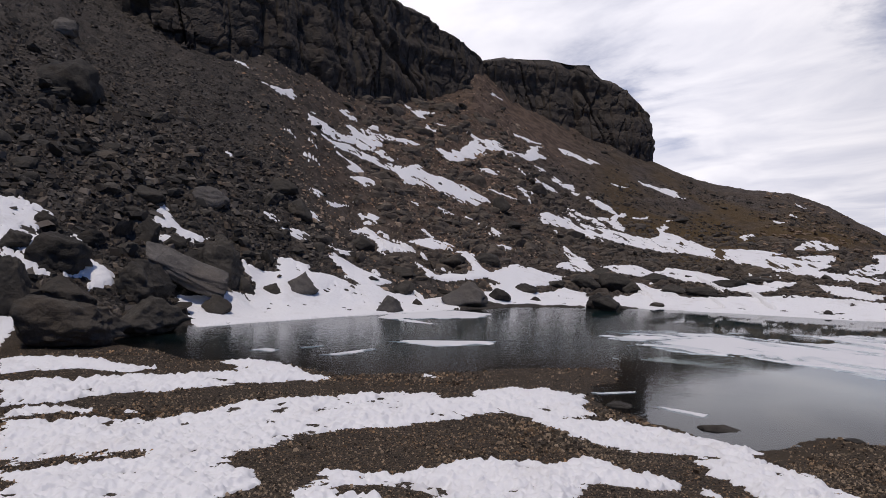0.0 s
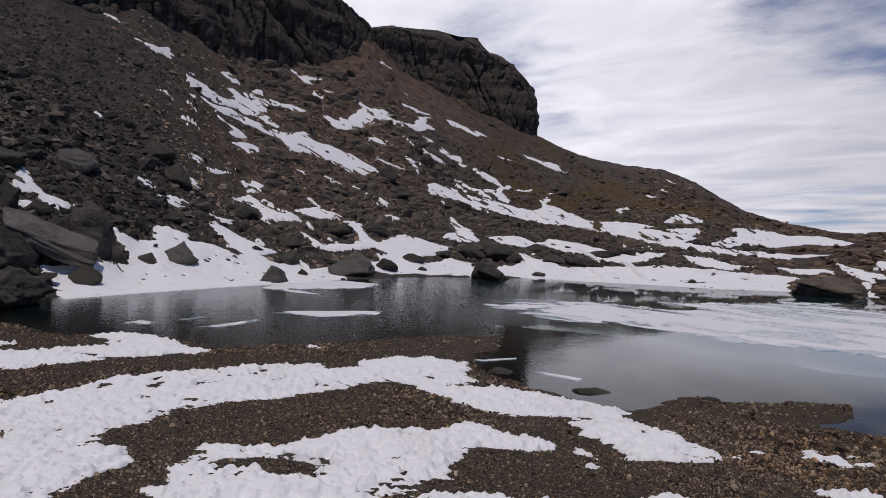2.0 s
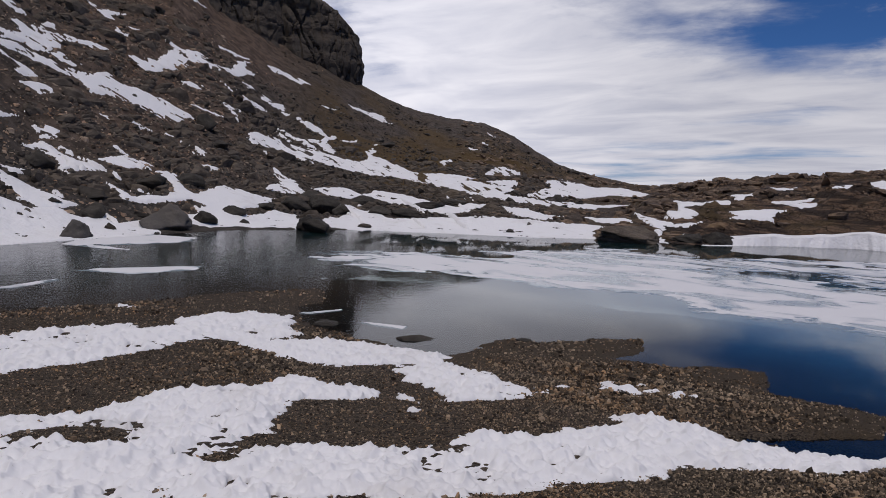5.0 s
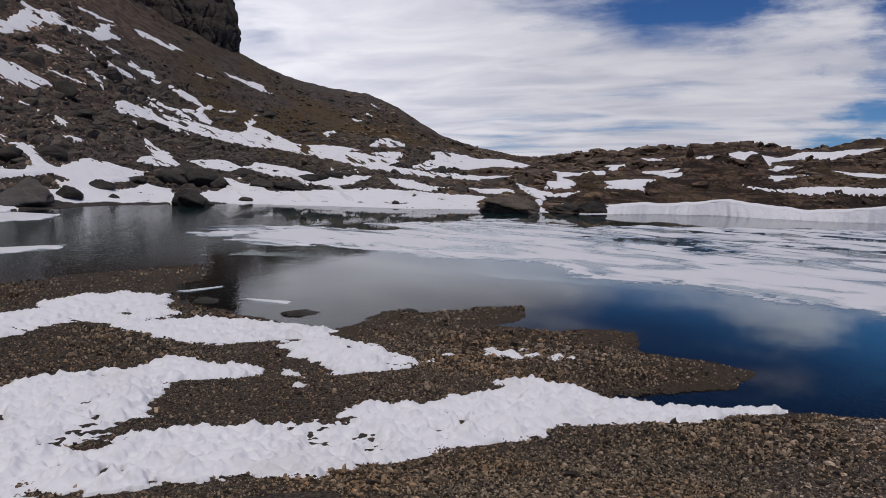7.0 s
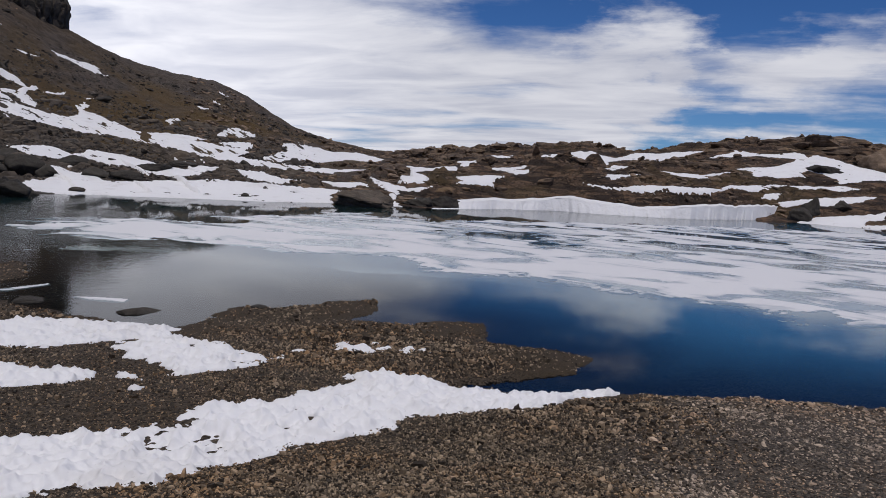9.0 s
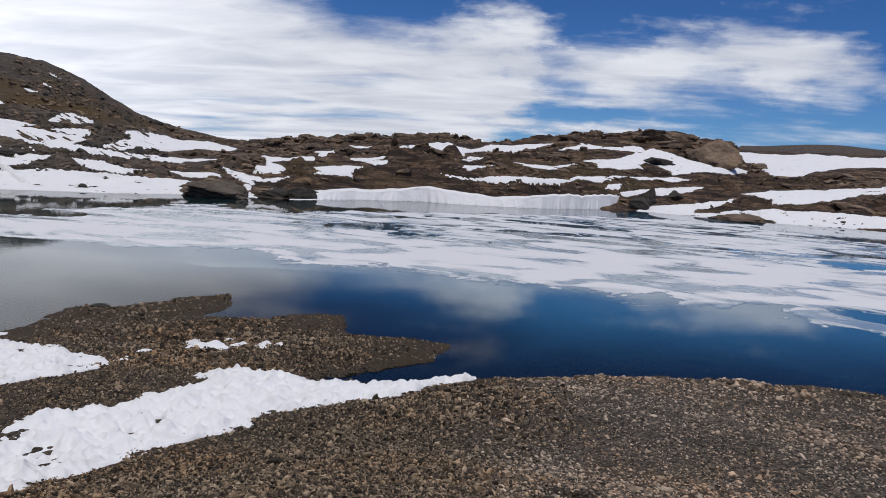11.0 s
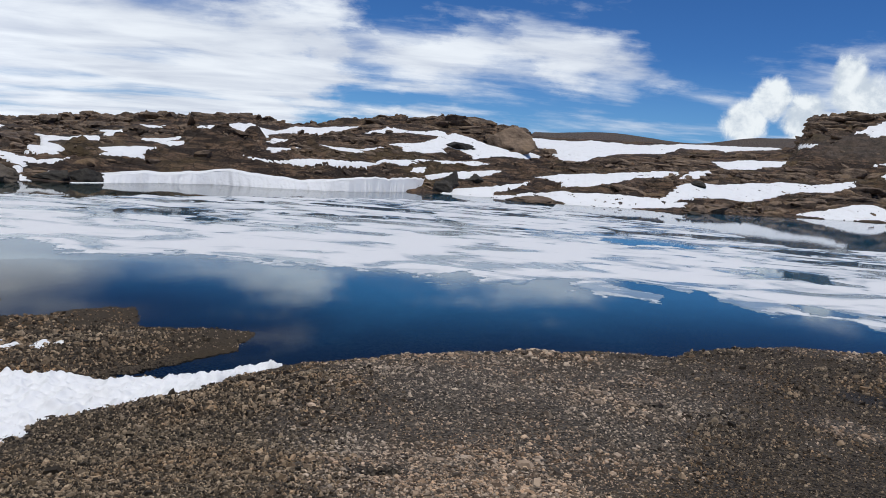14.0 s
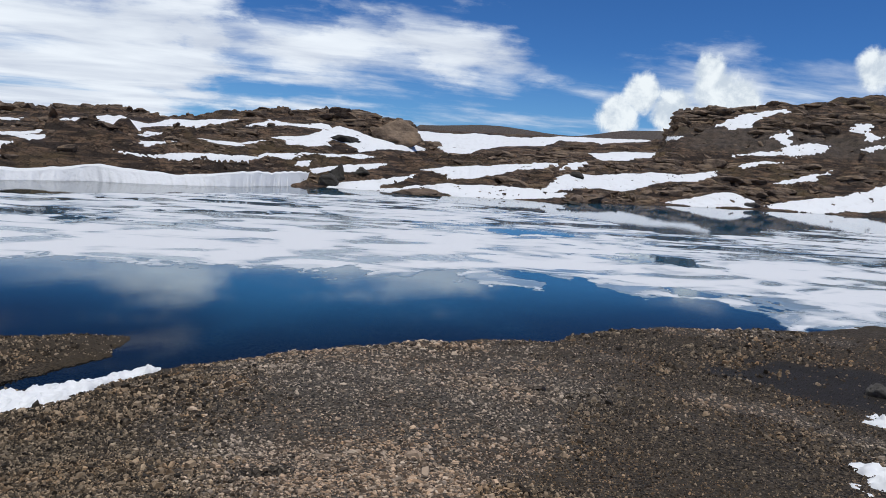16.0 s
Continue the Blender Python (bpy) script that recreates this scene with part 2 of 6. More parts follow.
station(89, (-0.4, 96), (0.9, 118), (2.55, 176), (1.9, 230), (2.7, 420))
station(94, (-0.2, 108), (1.2, 130), (2.65, 170), (2.2, 230), (3.4, 420))
station(96, (-0.1, 113), (1.4, 131), (2.75, 165), (2.2, 230), (3.5, 420))
station(97.2, (0, 116), (1.6, 132), (5.2, 160))
station(104, (0.2, 128), (2.2, 140), (5.8, 165))
station(110, (0.3, 138), (2.6, 150), (6.6, 172))
station(125, (0.4, 165), (3, 180), (7.5, 210))
station(180, (0, 90))


def far_height(az, r):
    """The land beyond the lake, blended between the stations."""
    angles = np.array([s[0] for s in STATIONS])
    k = np.clip(np.searchsorted(angles, az, side="right") - 1, 0, len(STATIONS) - 2)
    w = np.clip((az - angles[k]) / (angles[k + 1] - angles[k]), 0, 1)
    w = np.where(r > 200, ease(w, 0, 1), w)
    low, high = np.zeros(r.shape), np.zeros(r.shape)
    for i, (_, rs, zs) in enumerate(STATIONS):
        m = k == i
        low[m] = np.interp(r[m], rs, zs)
        m = k == i - 1
        high[m] = np.interp(r[m], rs, zs)
    return low * (1 - w) + high * w


PIT = (4.62, 1.69)        # a hole melted out of the gravel


def near_height(x, y, r, az, inside):
    """The gravel beach: a low bank above the water that climbs to where the camera stands."""
    low = ease(r, 11.5, 14.5) * ease(az, 62, 56)         # the spits lie low
    bank = (0.30 - 0.20 * low) * (1 - np.exp(-np.maximum(inside, 0) / 0.9)) + 0.03 - 0.01 * low
    right = ease(az, 38, 62)
    climb = (0.35 + 0.25 * right) * ease(r, 13, 7) + 1.25 * ease(r, 7.5, 1.5)
    z = np.where(inside > 0, bank + climb * ease(inside, 0, 3), 0.0)
    pit = -0.30 * np.exp(-(((x - PIT[0]) / 0.22) ** 2 + ((y - PIT[1]) / 0.15) ** 2) ** 2)
    return z + pit + 0.05 * fbm(x * 0.5, y * 0.5, 3, 5) * ease(inside, 0.2, 1.5)


# old snow on the slopes and hills beyond the lake: bearing and elevation from where the walker stands
SLOPE_SNOW = [Outline(p) for p in (
    [(-17.87, 14.71), (-16.85, 14.13), (-16.01, 13.88), (-15.61, 13.38), (-16.17, 13.66), (-17.15, 14.18)],
    [(-15.0, 12.93), (-13.92, 12.48), (-13.05, 12.25), (-12.23, 12.32), (-12.0, 11.91), (-11.73, 11.54), (-12.34, 11.63), (-13.04, 11.87), (-14.0, 12.35)],
    [(-11.18, 10.68), (-10.56, 10.72), (-9.93, 10.15), (-9.47, 9.65), (-8.75, 9.3), (-8.12, 9.11), (-7.45, 9.06), (-8.06, 9.99), (-7.33, 9.59), (-6.7, 9.62), (-6.13, 10.0), (-5.54, 9.9), (-4.8, 9.27), (-4.07, 9.08), (-3.07, 8.9), (-1.88, 8.58), (-2.47, 8.43), (-3.52, 8.7), (-4.29, 8.76), (-4.96, 8.42), (-5.49, 8.13), (-6.29, 7.97), (-6.74, 7.99), (-7.29, 8.36), (-8.01, 8.5), (-8.77, 8.6), (-9.45, 9.04), (-10.13, 9.53), (-10.71, 9.76), (-10.98, 10.17)],
    [(-8.63, 11.27), (-7.95, 10.78), (-6.99, 10.14), (-7.62, 10.28), (-8.26, 10.77)],
    [(-10.56, 9.24), (-9.67, 8.94), (-8.99, 8.54), (-8.01, 8.33), (-7.01, 7.85), (-6.1, 7.62), (-5.74, 7.37), (-4.92, 7.05), (-4.01, 6.9), (-3.1, 6.8), (-2.2, 6.97), (-1.73, 6.62), (-0.81, 6.2), (0.57, 5.71), (1.95, 5.16), (2.87, 4.73), (3.6, 4.25), (3.25, 4.06), (2.42, 4.31), (1.7, 4.43), (2.89, 3.96), (2.35, 3.72), (1.3, 4.15), (0.37, 4.62), (-0.77, 4.94), (-1.92, 5.27), (-3.06, 5.59), (-3.75, 6.02), (-3.99, 6.41), (-4.9, 6.6), (-5.82, 7.01), (-6.72, 7.24), (-7.85, 7.72), (-8.62, 8.03), (-9.43, 8.43), (-10.11, 8.79)],
    [(-9.07, 8.23), (-8.43, 7.6), (-7.7, 7.06), (-6.97, 6.69), (-6.46, 6.18), (-6.87, 6.16), (-7.6, 6.58), (-8.33, 7.25)],
    [(-5.49, 8.0), (-4.85, 7.94), (-4.48, 7.51), (-3.75, 7.27), (-4.47, 7.15), (-5.11, 7.48)],
    [(-7.57, 5.86), (-6.68, 5.9), (-5.78, 5.67), (-5.31, 5.15), (-6.12, 5.07), (-6.84, 5.36)],
    [(-3.52, 11.74), (-3.16, 11.71), (-2.69, 11.38), (-2.1, 11.22), (-1.14, 11.12), (-1.32, 10.94), (-1.95, 10.88), (-1.58, 10.54), (-2.31, 10.69), (-2.87, 11.02)],
    [(-2.07, 10.17), (-1.47, 10.1), (-1.19, 9.76), (-0.55, 9.69), (-0.82, 9.55), (-1.46, 9.66)],
    [(-0.8, 10.35), (-0.02, 10.19), (-0.38, 10.09)],
    [(-4.98, 13.45), (-4.43, 13.21), (-3.83, 12.85), (-3.64, 12.56), (-4.19, 12.84), (-4.74, 13.11)],
    [(3.35, 12.8), (3.99, 12.51), (4.77, 12.0), (4.27, 12.17), (3.63, 12.5)],
    [(-1.06, 8.3), (0.04, 8.29), (1.18, 8.14), (1.61, 8.73), (2.51, 9.2), (2.84, 8.8), (3.66, 8.64), (4.29, 8.48), (4.12, 8.21), (3.3, 8.37), (3.04, 8.1), (3.32, 7.84), (2.54, 7.91), (2.33, 7.55), (1.51, 7.61), (1.07, 7.25), (0.29, 7.31), (-0.4, 7.65)],
    [(2.8, 6.8), (3.48, 6.9), (4.26, 6.61), (3.63, 6.5)],
    [(-11.66, 5.1), (-10.87, 4.92), (-10.2, 4.59), (-9.52, 4.22), (-8.85, 3.76), (-7.68, 3.49), (-8.39, 3.33), (-9.06, 3.57), (-9.74, 4.08), (-10.86, 4.65)],
    [(-10.95, 3.31), (-10.37, 2.89), (-9.77, 2.2), (-10.13, 2.19), (-10.67, 2.79)],
    [(-14.27, 2.86), (-13.62, 2.67), (-12.74, 2.09), (-13.17, 2.07), (-13.83, 2.49)],
    [(-7.13, 3.1), (-6.36, 2.68), (-5.92, 3.06), (-5.15, 2.72), (-5.31, 2.09), (-6.12, 2.06), (-6.58, 2.49)],
    [(-12.73, 1.65), (-11.42, 1.43), (-10.44, 1.1), (-10.95, 0.55), (-11.84, 0.88)],
    [(-2.65, 4.03), (-1.88, 3.92), (-1.64, 3.52)],
    [(-17.14, 7.3), (-16.5, 6.92), (-16.03, 6.65), (-16.8, 6.9)],
    [(4.25, 0.79), (5.61, 0.51), (5.03, 0.27)],
    [(-31.94, 2.94), (-30.95, 3.04), (-30.26, 2.74), (-29.4, 2.43), (-28.58, 1.88), (-28.93, 1.71), (-28.44, 1.69), (-29.03, 1.46), (-29.53, 1.12), (-29.86, 0.56), (-29.33, -0.14), (-28.97, -0.6), (-29.65, -0.86), (-29.74, -1.41), (-29.38, -1.92), (-28.53, -2.42), (-29.26, -2.43), (-30.12, -2.24), (-30.63, -2.05), (-31.32, -1.56), (-31.82, -1.18), (-32.8, -1.01), (-32.9, 2.72)],
    [(-28.05, 0.43), (-27.23, 0.58), (-26.61, 0.36), (-25.65, 0.07), (-26.31, -0.12), (-27.4, 0.01)],
    [(-27.82, -0.25), (-27.03, -0.26), (-26.84, -0.74), (-27.45, -0.48)],
    [(-26.35, -1.18), (-25.53, -1.73), (-24.57, -2.46), (-24.67, -3.03), (-25.49, -3.16), (-26.21, -3.49), (-26.42, -2.72), (-27.32, -2.49), (-28.04, -2.42), (-27.52, -1.77), (-26.81, -1.76)],
    [(-23.54, 2.47), (-22.81, 2.17), (-22.21, 1.7), (-21.64, 2.23), (-22.15, 2.37), (-21.47, 2.99), (-21.06, 2.59), (-20.92, 1.84), (-20.43, 1.52), (-19.61, 1.04), (-18.17, 0.49), (-18.97, -0.05), (-19.8, 0.39), (-20.61, 0.79), (-21.02, 1.2), (-21.81, 1.38), (-22.8, 1.92)],
    [(-21.87, 0.78), (-21.0, 0.56), (-20.39, 0.03), (-20.98, -0.03), (-21.78, 0.36)],
    [(-32.36, -5.28), (-31.7, -5.3), (-30.54, -5.4), (-31.01, -6.39), (-31.49, -7.21), (-32.3, -7.18)],
    [(-20.47, -3.88), (-18.46, -3.78), (-16.82, -3.37), (-14.92, -3.74), (-14.51, -3.17), (-15.18, -2.3), (-16.06, -0.88), (-15.2, -1.43), (-14.42, -1.85), (-12.84, -1.81), (-13.26, -0.58), (-12.22, -0.82), (-10.68, -1.31), (-10.36, -1.84), (-8.67, -2.16), (-7.31, -2.84), (-5.52, -2.76), (-3.7, -3.39), (-2.8, -3.14), (-1.65, -3.78), (0.39, -3.5), (1.41, -4.42), (-0.93, -4.98), (-4.09, -5.38), (-9.88, -5.83), (-12.92, -6.21), (-15.89, -6.39), (-18.78, -6.47), (-19.72, -5.02)],
    [(-9.25, -0.47), (-8.27, -0.58), (-6.46, -1.56), (-5.09, -2.16), (-3.73, -2.48), (-5.52, -2.89), (-6.42, -2.78), (-7.56, -2.13), (-8.47, -1.26)],
    [(-9.41, 0.42), (-8.29, 0.01), (-6.94, -0.31), (-7.74, -0.43), (-8.73, -0.14)],
    [(-7.44, 1.56), (-6.55, 1.73), (-5.65, 1.44), (-4.73, 0.88), (-3.82, 0.59), (-2.9, 0.26), (-2.22, 0.05), (-3.12, -0.11), (-4.26, 0.22), (-5.06, -0.26), (-5.26, 0.55), (-6.09, 1.16), (-6.76, 1.27)],
    [(-2.69, 0.81), (-1.79, 1.11), (-0.89, 1.23), (0.03, 0.8), (0.72, 0.46), (-0.18, 0.25), (-1.09, 0.31), (-1.91, 0.47)],
    [(-2.19, -0.72), (-1.5, -1.15), (-0.66, -1.76), (2.06, -1.68), (2.21, -0.72), (2.8, -0.71), (3.86, -1.44), (4.85, -1.23), (5.83, -0.75), (7.09, -1.02), (7.99, -1.31), (9.77, -1.61), (9.34, -2.07), (7.58, -2.49), (6.47, -2.85), (5.13, -3.12), (3.99, -2.8), (4.66, -2.37), (3.51, -1.91), (2.39, -2.08), (0.8, -2.26), (-0.33, -2.3), (-1.25, -1.96)],
    [(0.96, 0.01), (1.87, 0.22), (2.46, -0.04), (3.03, -0.7), (2.39, -0.58), (1.65, -0.15)],
    [(3.1, -3.19), (4.44, -2.78), (6.69, -2.7), (7.82, -3.11), (9.8, -2.5), (11.56, -2.88), (11.59, -3.85), (8.95, -3.87), (6.72, -3.87), (4.48, -3.95), (3.57, -3.8)],
    [(5.12, 9.73), (6.06, 9.39), (7.36, 8.9), (7.58, 8.75), (6.72, 8.94), (5.64, 9.4)],
    [(4.83, 8.28), (5.89, 8.11), (6.53, 8.08), (6.86, 8.69), (7.63, 8.58), (7.39, 8.14), (8.18, 7.77), (7.32, 7.45), (6.33, 7.64), (5.47, 8.0)],
    [(6.77, 7.24), (7.65, 6.88), (7.96, 6.6), (7.43, 6.73)],
    [(8.53, 6.29), (9.42, 5.78), (10.08, 5.65), (10.32, 5.31), (9.66, 5.36), (8.99, 5.75)],
    [(8.67, 8.53), (9.55, 8.37), (10.44, 8.0), (12.23, 7.25), (11.57, 7.3), (10.23, 7.78), (9.34, 8.06)],
    [(9.91, 10.39), (11.03, 9.79), (11.79, 9.37), (11.04, 9.58)],
    [(15.04, 6.0), (16.32, 5.54), (17.68, 5.25), (18.61, 4.62), (17.93, 4.73), (16.79, 5.12), (15.87, 5.52)],
    [(13.17, 5.86), (14.53, 5.45), (13.86, 5.5)],
    [(3.02, 5.27), (3.86, 5.16), (4.92, 4.8), (6.0, 4.4), (5.15, 4.47), (4.08, 4.83)],
    [(2.98, 6.63), (3.82, 6.6), (4.46, 6.4), (3.62, 6.38)],
    [(7.55, 3.31), (8.41, 3.45), (9.51, 3.16), (10.41, 2.76), (11.3, 2.54), (12.42, 2.33), (13.78, 2.04), (14.91, 1.78), (16.27, 1.53), (16.71, 1.73), (16.92, 2.09), (16.8, 2.76), (17.56, 3.02), (17.44, 2.57), (17.15, 2.1), (18.07, 1.79), (19.21, 1.39), (20.6, 0.91), (21.5, 0.81), (22.4, 0.9), (23.98, 0.83), (25.55, 0.67), (24.68, 0.41), (26.47, 0.26), (27.81, 0.05), (29.06, -0.16), (27.85, -0.48), (28.74, -0.66), (30.94, -0.87), (34.79, -1.07), (37.66, -0.92), (34.82, -1.42), (30.97, -1.35), (28.33, -1.08), (24.28, -0.51), (21.55, 0.05), (18.81, 0.47), (17.0, 0.52), (14.27, 1.07), (11.56, 1.71), (8.88, 2.37), (7.78, 2.62)],
    [(10.39, 3.2), (11.95, 3.02), (12.84, 3.15), (14.16, 3.48), (14.39, 3.32), (13.51, 2.96), (14.21, 2.42), (14.13, 2.06), (13.41, 2.29), (12.85, 2.8), (11.51, 2.86)],
    [(14.4, 3.14), (16.2, 3.22), (15.31, 2.96)],
    [(26.62, 1.52), (27.49, 1.65), (28.61, 1.34), (29.07, 1.04), (27.76, 0.86), (26.21, 0.92)],
    [(22.35, 1.79), (23.46, 2.06), (23.69, 1.94), (22.82, 1.5)],
    [(26.01, 4.34), (27.05, 3.93), (26.47, 4.04)],
    [(25.61, 3.53), (26.51, 3.34), (25.85, 3.31)],
    [(24.3, 3.12), (25.87, 2.92), (24.76, 2.92)],
    [(26.46, 0.44), (28.65, 0.63), (29.11, 0.29), (28.26, -0.1)],
    [(31.04, 0.68), (32.11, 0.86), (33.4, 0.57), (34.89, 0.28), (36.75, 0.37), (38.4, 0.01), (39.21, -0.12), (37.82, -0.31), (35.97, -0.27), (34.33, -0.61), (32.63, -0.52), (30.93, -0.78), (29.61, -0.58), (30.66, -0.08), (31.51, 0.13)],
    [(9.17, 0.62), (9.82, 0.78), (10.51, 0.23), (11.41, -0.18), (12.09, -0.37), (11.43, -0.62), (12.12, -1.04), (11.01, -1.23), (9.89, -1.0), (8.78, -0.96), (8.99, -0.6), (10.31, -0.45), (9.63, 0.06)],
    [(12.55, -0.71), (14.34, -0.5), (15.7, -0.75), (16.62, -1.08), (17.51, -0.68), (19.33, -0.87), (21.16, -1.15), (22.54, -1.49), (24.13, -1.73), (25.23, -1.37), (26.58, -1.44), (25.93, -1.78), (24.83, -2.15), (23.49, -2.35), (22.13, -2.28), (21.21, -2.01), (20.29, -1.73), (18.92, -1.66), (18.0, -1.38), (16.63, -1.3), (15.28, -1.36), (13.92, -1.19)],
    [(14.85, -1.83), (16.22, -2.23), (17.6, -2.39), (18.53, -2.81), (20.8, -2.8), (22.6, -2.62), (23.96, -2.65), (25.74, -2.38), (28.42, -2.42), (30.61, -2.48), (32.78, -2.63), (35.95, -2.66), (34.94, -3.2), (35.21, -3.93), (32.88, -4.03), (28.54, -4.21), (25.86, -4.22), (23.15, -4.18), (21.32, -4.0), (19.5, -3.9), (16.76, -3.88), (14.03, -3.72), (13.1, -3.12), (14.9, -2.87), (15.79, -2.56)],
    [(27.47, -1.48), (29.68, -1.6), (31.01, -1.97), (32.75, -2.1), (31.04, -2.41), (28.84, -2.22)],
    [(34.02, -2.12), (36.52, -1.98), (38.17, -2.18), (36.14, -2.47)],
    [(38.12, -1.45), (38.94, -1.75), (40.55, -2.08), (41.36, -2.45), (40.39, -2.51), (40.04, -3.17), (40.76, -3.75), (40.14, -3.88), (39.69, -3.19), (39.31, -2.37), (38.56, -1.99)],
    [(40.71, -0.43), (42.61, -0.48), (44.85, -0.28), (44.97, -0.59), (42.64, -0.75), (41.84, -0.89), (42.69, -1.33), (42.27, -1.72), (40.71, -1.77), (40.53, -1.25), (41.34, -1.28), (41.21, -0.84)],
    [(44.9, 0.12), (46.51, 0.37), (45.97, -0.16), (45.31, -0.3)],
    [(47.01, 0.76), (48.81, 0.88), (49.34, 1.01), (48.61, 0.64)],
    [(51.28, 0.91), (52.16, 1.15), (53.27, 1.18), (54.56, 1.62), (55.46, 1.45), (56.35, 1.29), (57.16, 1.08), (58.49, 1.65), (60.62, 1.74), (63.32, 2.08), (62.93, 1.8), (61.09, 1.34), (60.08, 0.92), (59.19, 1.13), (58.12, 1.1), (56.84, 0.84), (56.43, 0.55), (55.76, 0.68), (54.23, 0.49), (53.31, 0.78), (52.19, 0.84)],
    [(47.56, -0.24), (48.9, -0.1), (50.46, 0.19), (50.03, -0.07), (49.15, -0.31), (50.94, -0.18), (50.52, -0.48), (49.63, -0.63), (48.71, -0.38), (47.57, -0.37)],
    [(44.92, -1.04), (46.27, -0.95), (47.61, -0.77), (48.74, -0.69), (47.86, -1.07), (47.68, -1.58), (45.87, -1.61), (44.74, -1.6), (45.62, -1.27)],
    [(40.88, -2.35), (42.74, -2.0), (43.32, -1.83), (42.31, -2.34), (41.2, -2.46)],
    [(54.57, -0.74), (55.49, -1.03), (56.59, -1.04), (57.48, -1.11), (59.2, -0.89), (60.9, -0.73), (63.01, -0.7), (65.07, -0.63), (66.05, -0.35), (67.44, -0.24), (69.38, -0.06), (68.25, -0.39), (67.3, -0.76), (68.1, -0.82), (69.25, -0.61), (68.92, -1.18), (67.94, -1.17), (68.1, -0.87), (66.69, -0.64), (65.87, -0.57), (64.69, -0.96), (63.04, -1.09), (60.94, -1.16), (59.23, -1.29), (57.5, -1.33), (56.16, -1.16), (55.04, -1.02)],
    [(56.46, 0.24), (56.86, 0.62), (58.61, 0.56), (56.91, 0.18)],
    [(56.51, -0.16), (57.82, -0.15), (59.1, 0.02), (57.41, -0.45), (56.77, -0.58)],
    [(60.56, 0.39), (62.05, 0.32), (63.52, 0.29), (65.54, 0.6), (64.56, 0.19), (63.56, -0.01), (62.08, 0.1)],
    [(64.0, 1.56), (65.38, 1.95), (65.96, 2.19), (67.37, 2.07), (68.74, 2.1), (69.87, 2.29), (70.68, 1.85), (71.03, 2.07), (72.16, 1.94), (73.3, 1.56), (74.77, 1.26), (76.19, 1.0), (77.2, 1.07), (77.9, 0.85), (76.93, 0.54), (74.85, 0.59), (73.8, 0.43), (72.73, 0.27), (72.32, 0.61), (70.59, 1.02), (70.04, 0.86), (70.45, 0.56), (68.55, 0.39), (66.96, 0.44), (66.73, 0.72), (65.92, 0.79), (67.29, 1.01), (68.83, 1.28), (69.74, 1.79), (67.59, 1.87), (65.81, 1.72)],
    [(69.38, -0.1), (71.29, -0.08), (72.76, 0.03), (74.03, 0.01), (72.8, -0.33), (71.86, -0.16), (70.18, -0.33)],
    [(69.13, -1.29), (70.83, -1.02), (72.85, -0.73), (75.34, -0.53), (73.97, -0.96), (72.19, -1.4), (71.24, -1.28), (69.56, -1.67), (69.17, -1.62)],
    [(69.72, -3.0), (70.79, -2.35), (73.01, -2.06), (74.43, -1.81), (75.81, -1.52), (77.32, -1.18), (76.53, -1.73), (74.84, -2.21), (74.17, -2.64), (72.73, -2.79), (70.87, -2.97)],
    [(73.12, -2.91), (75.58, -2.5), (78.27, -2.07), (79.9, -1.98), (79.93, -2.2), (76.63, -2.51), (74.57, -2.89)],
    [(41.46, -3.03), (42.27, -2.98), (42.2, -3.3), (41.57, -3.34)],
    [(42.42, -3.78), (45.11, -3.56), (46.94, -3.62), (45.17, -4.01), (42.91, -4.07)],
    [(77.07, 2.3), (78.97, 2.17), (82.09, 2.35), (84.33, 2.29), (86.54, 2.39), (88.72, 2.58), (90.87, 2.81), (92.56, 3.04), (95.06, 3.27), (95.22, 2.64), (93.06, 2.38), (91.37, 2.14), (90.5, 2.26), (88.76, 2.23), (87.05, 1.76), (84.41, 1.54), (82.22, 1.12), (81.36, 0.74), (80.03, 0.6), (79.1, 0.89), (78.61, 1.3), (77.69, 1.46), (77.31, 1.65)],
    [(77.67, -0.78), (80.12, -0.42), (84.56, 0.12), (88.29, 0.52), (88.45, 0.31), (87.26, -0.08), (85.5, -0.3), (83.76, -0.79), (82.44, -1.11), (81.11, -1.34), (79.98, -1.33), (79.72, -0.99), (78.36, -0.86)],
    [(73.55, -2.64), (75.77, -2.39), (77.55, -2.04), (79.79, -1.75), (81.6, -1.75), (84.29, -1.64), (86.97, -1.67), (87.88, -1.82), (89.2, -1.8), (89.24, -2.16), (87.05, -2.42), (84.83, -2.64), (80.36, -2.93), (79.62, -2.44), (77.57, -2.27), (75.34, -2.6)],
    [(88.42, -0.66), (89.06, -0.48), (90.34, -0.21), (91.65, -0.29), (93.33, 0.01), (95.41, 0.25), (97.48, 0.23), (99.45, 0.59), (100.23, 0.73), (99.9, 0.16), (98.75, -0.22), (97.12, -0.26), (95.92, -0.57), (95.12, -0.94), (93.47, -1.29), (91.76, -1.29), (90.03, -1.34), (88.32, -1.78), (87.0, -1.89), (87.81, -1.15)],
    [(88.96, 0.48), (90.67, 0.78), (90.92, 0.45), (89.87, 0.11), (88.58, -0.08)],
    [(90.81, 1.41), (92.3, 1.59), (95.23, 1.79), (95.85, 1.83), (95.28, 1.36), (93.64, 0.99), (91.51, 0.93)],
    [(99.47, 3.89), (100.57, 4.52), (101.31, 4.84), (102.78, 5.22), (104.61, 5.41), (104.46, 5.16), (103.38, 4.92), (102.49, 4.49), (101.8, 3.93), (101.03, 3.89), (100.43, 4.06)],
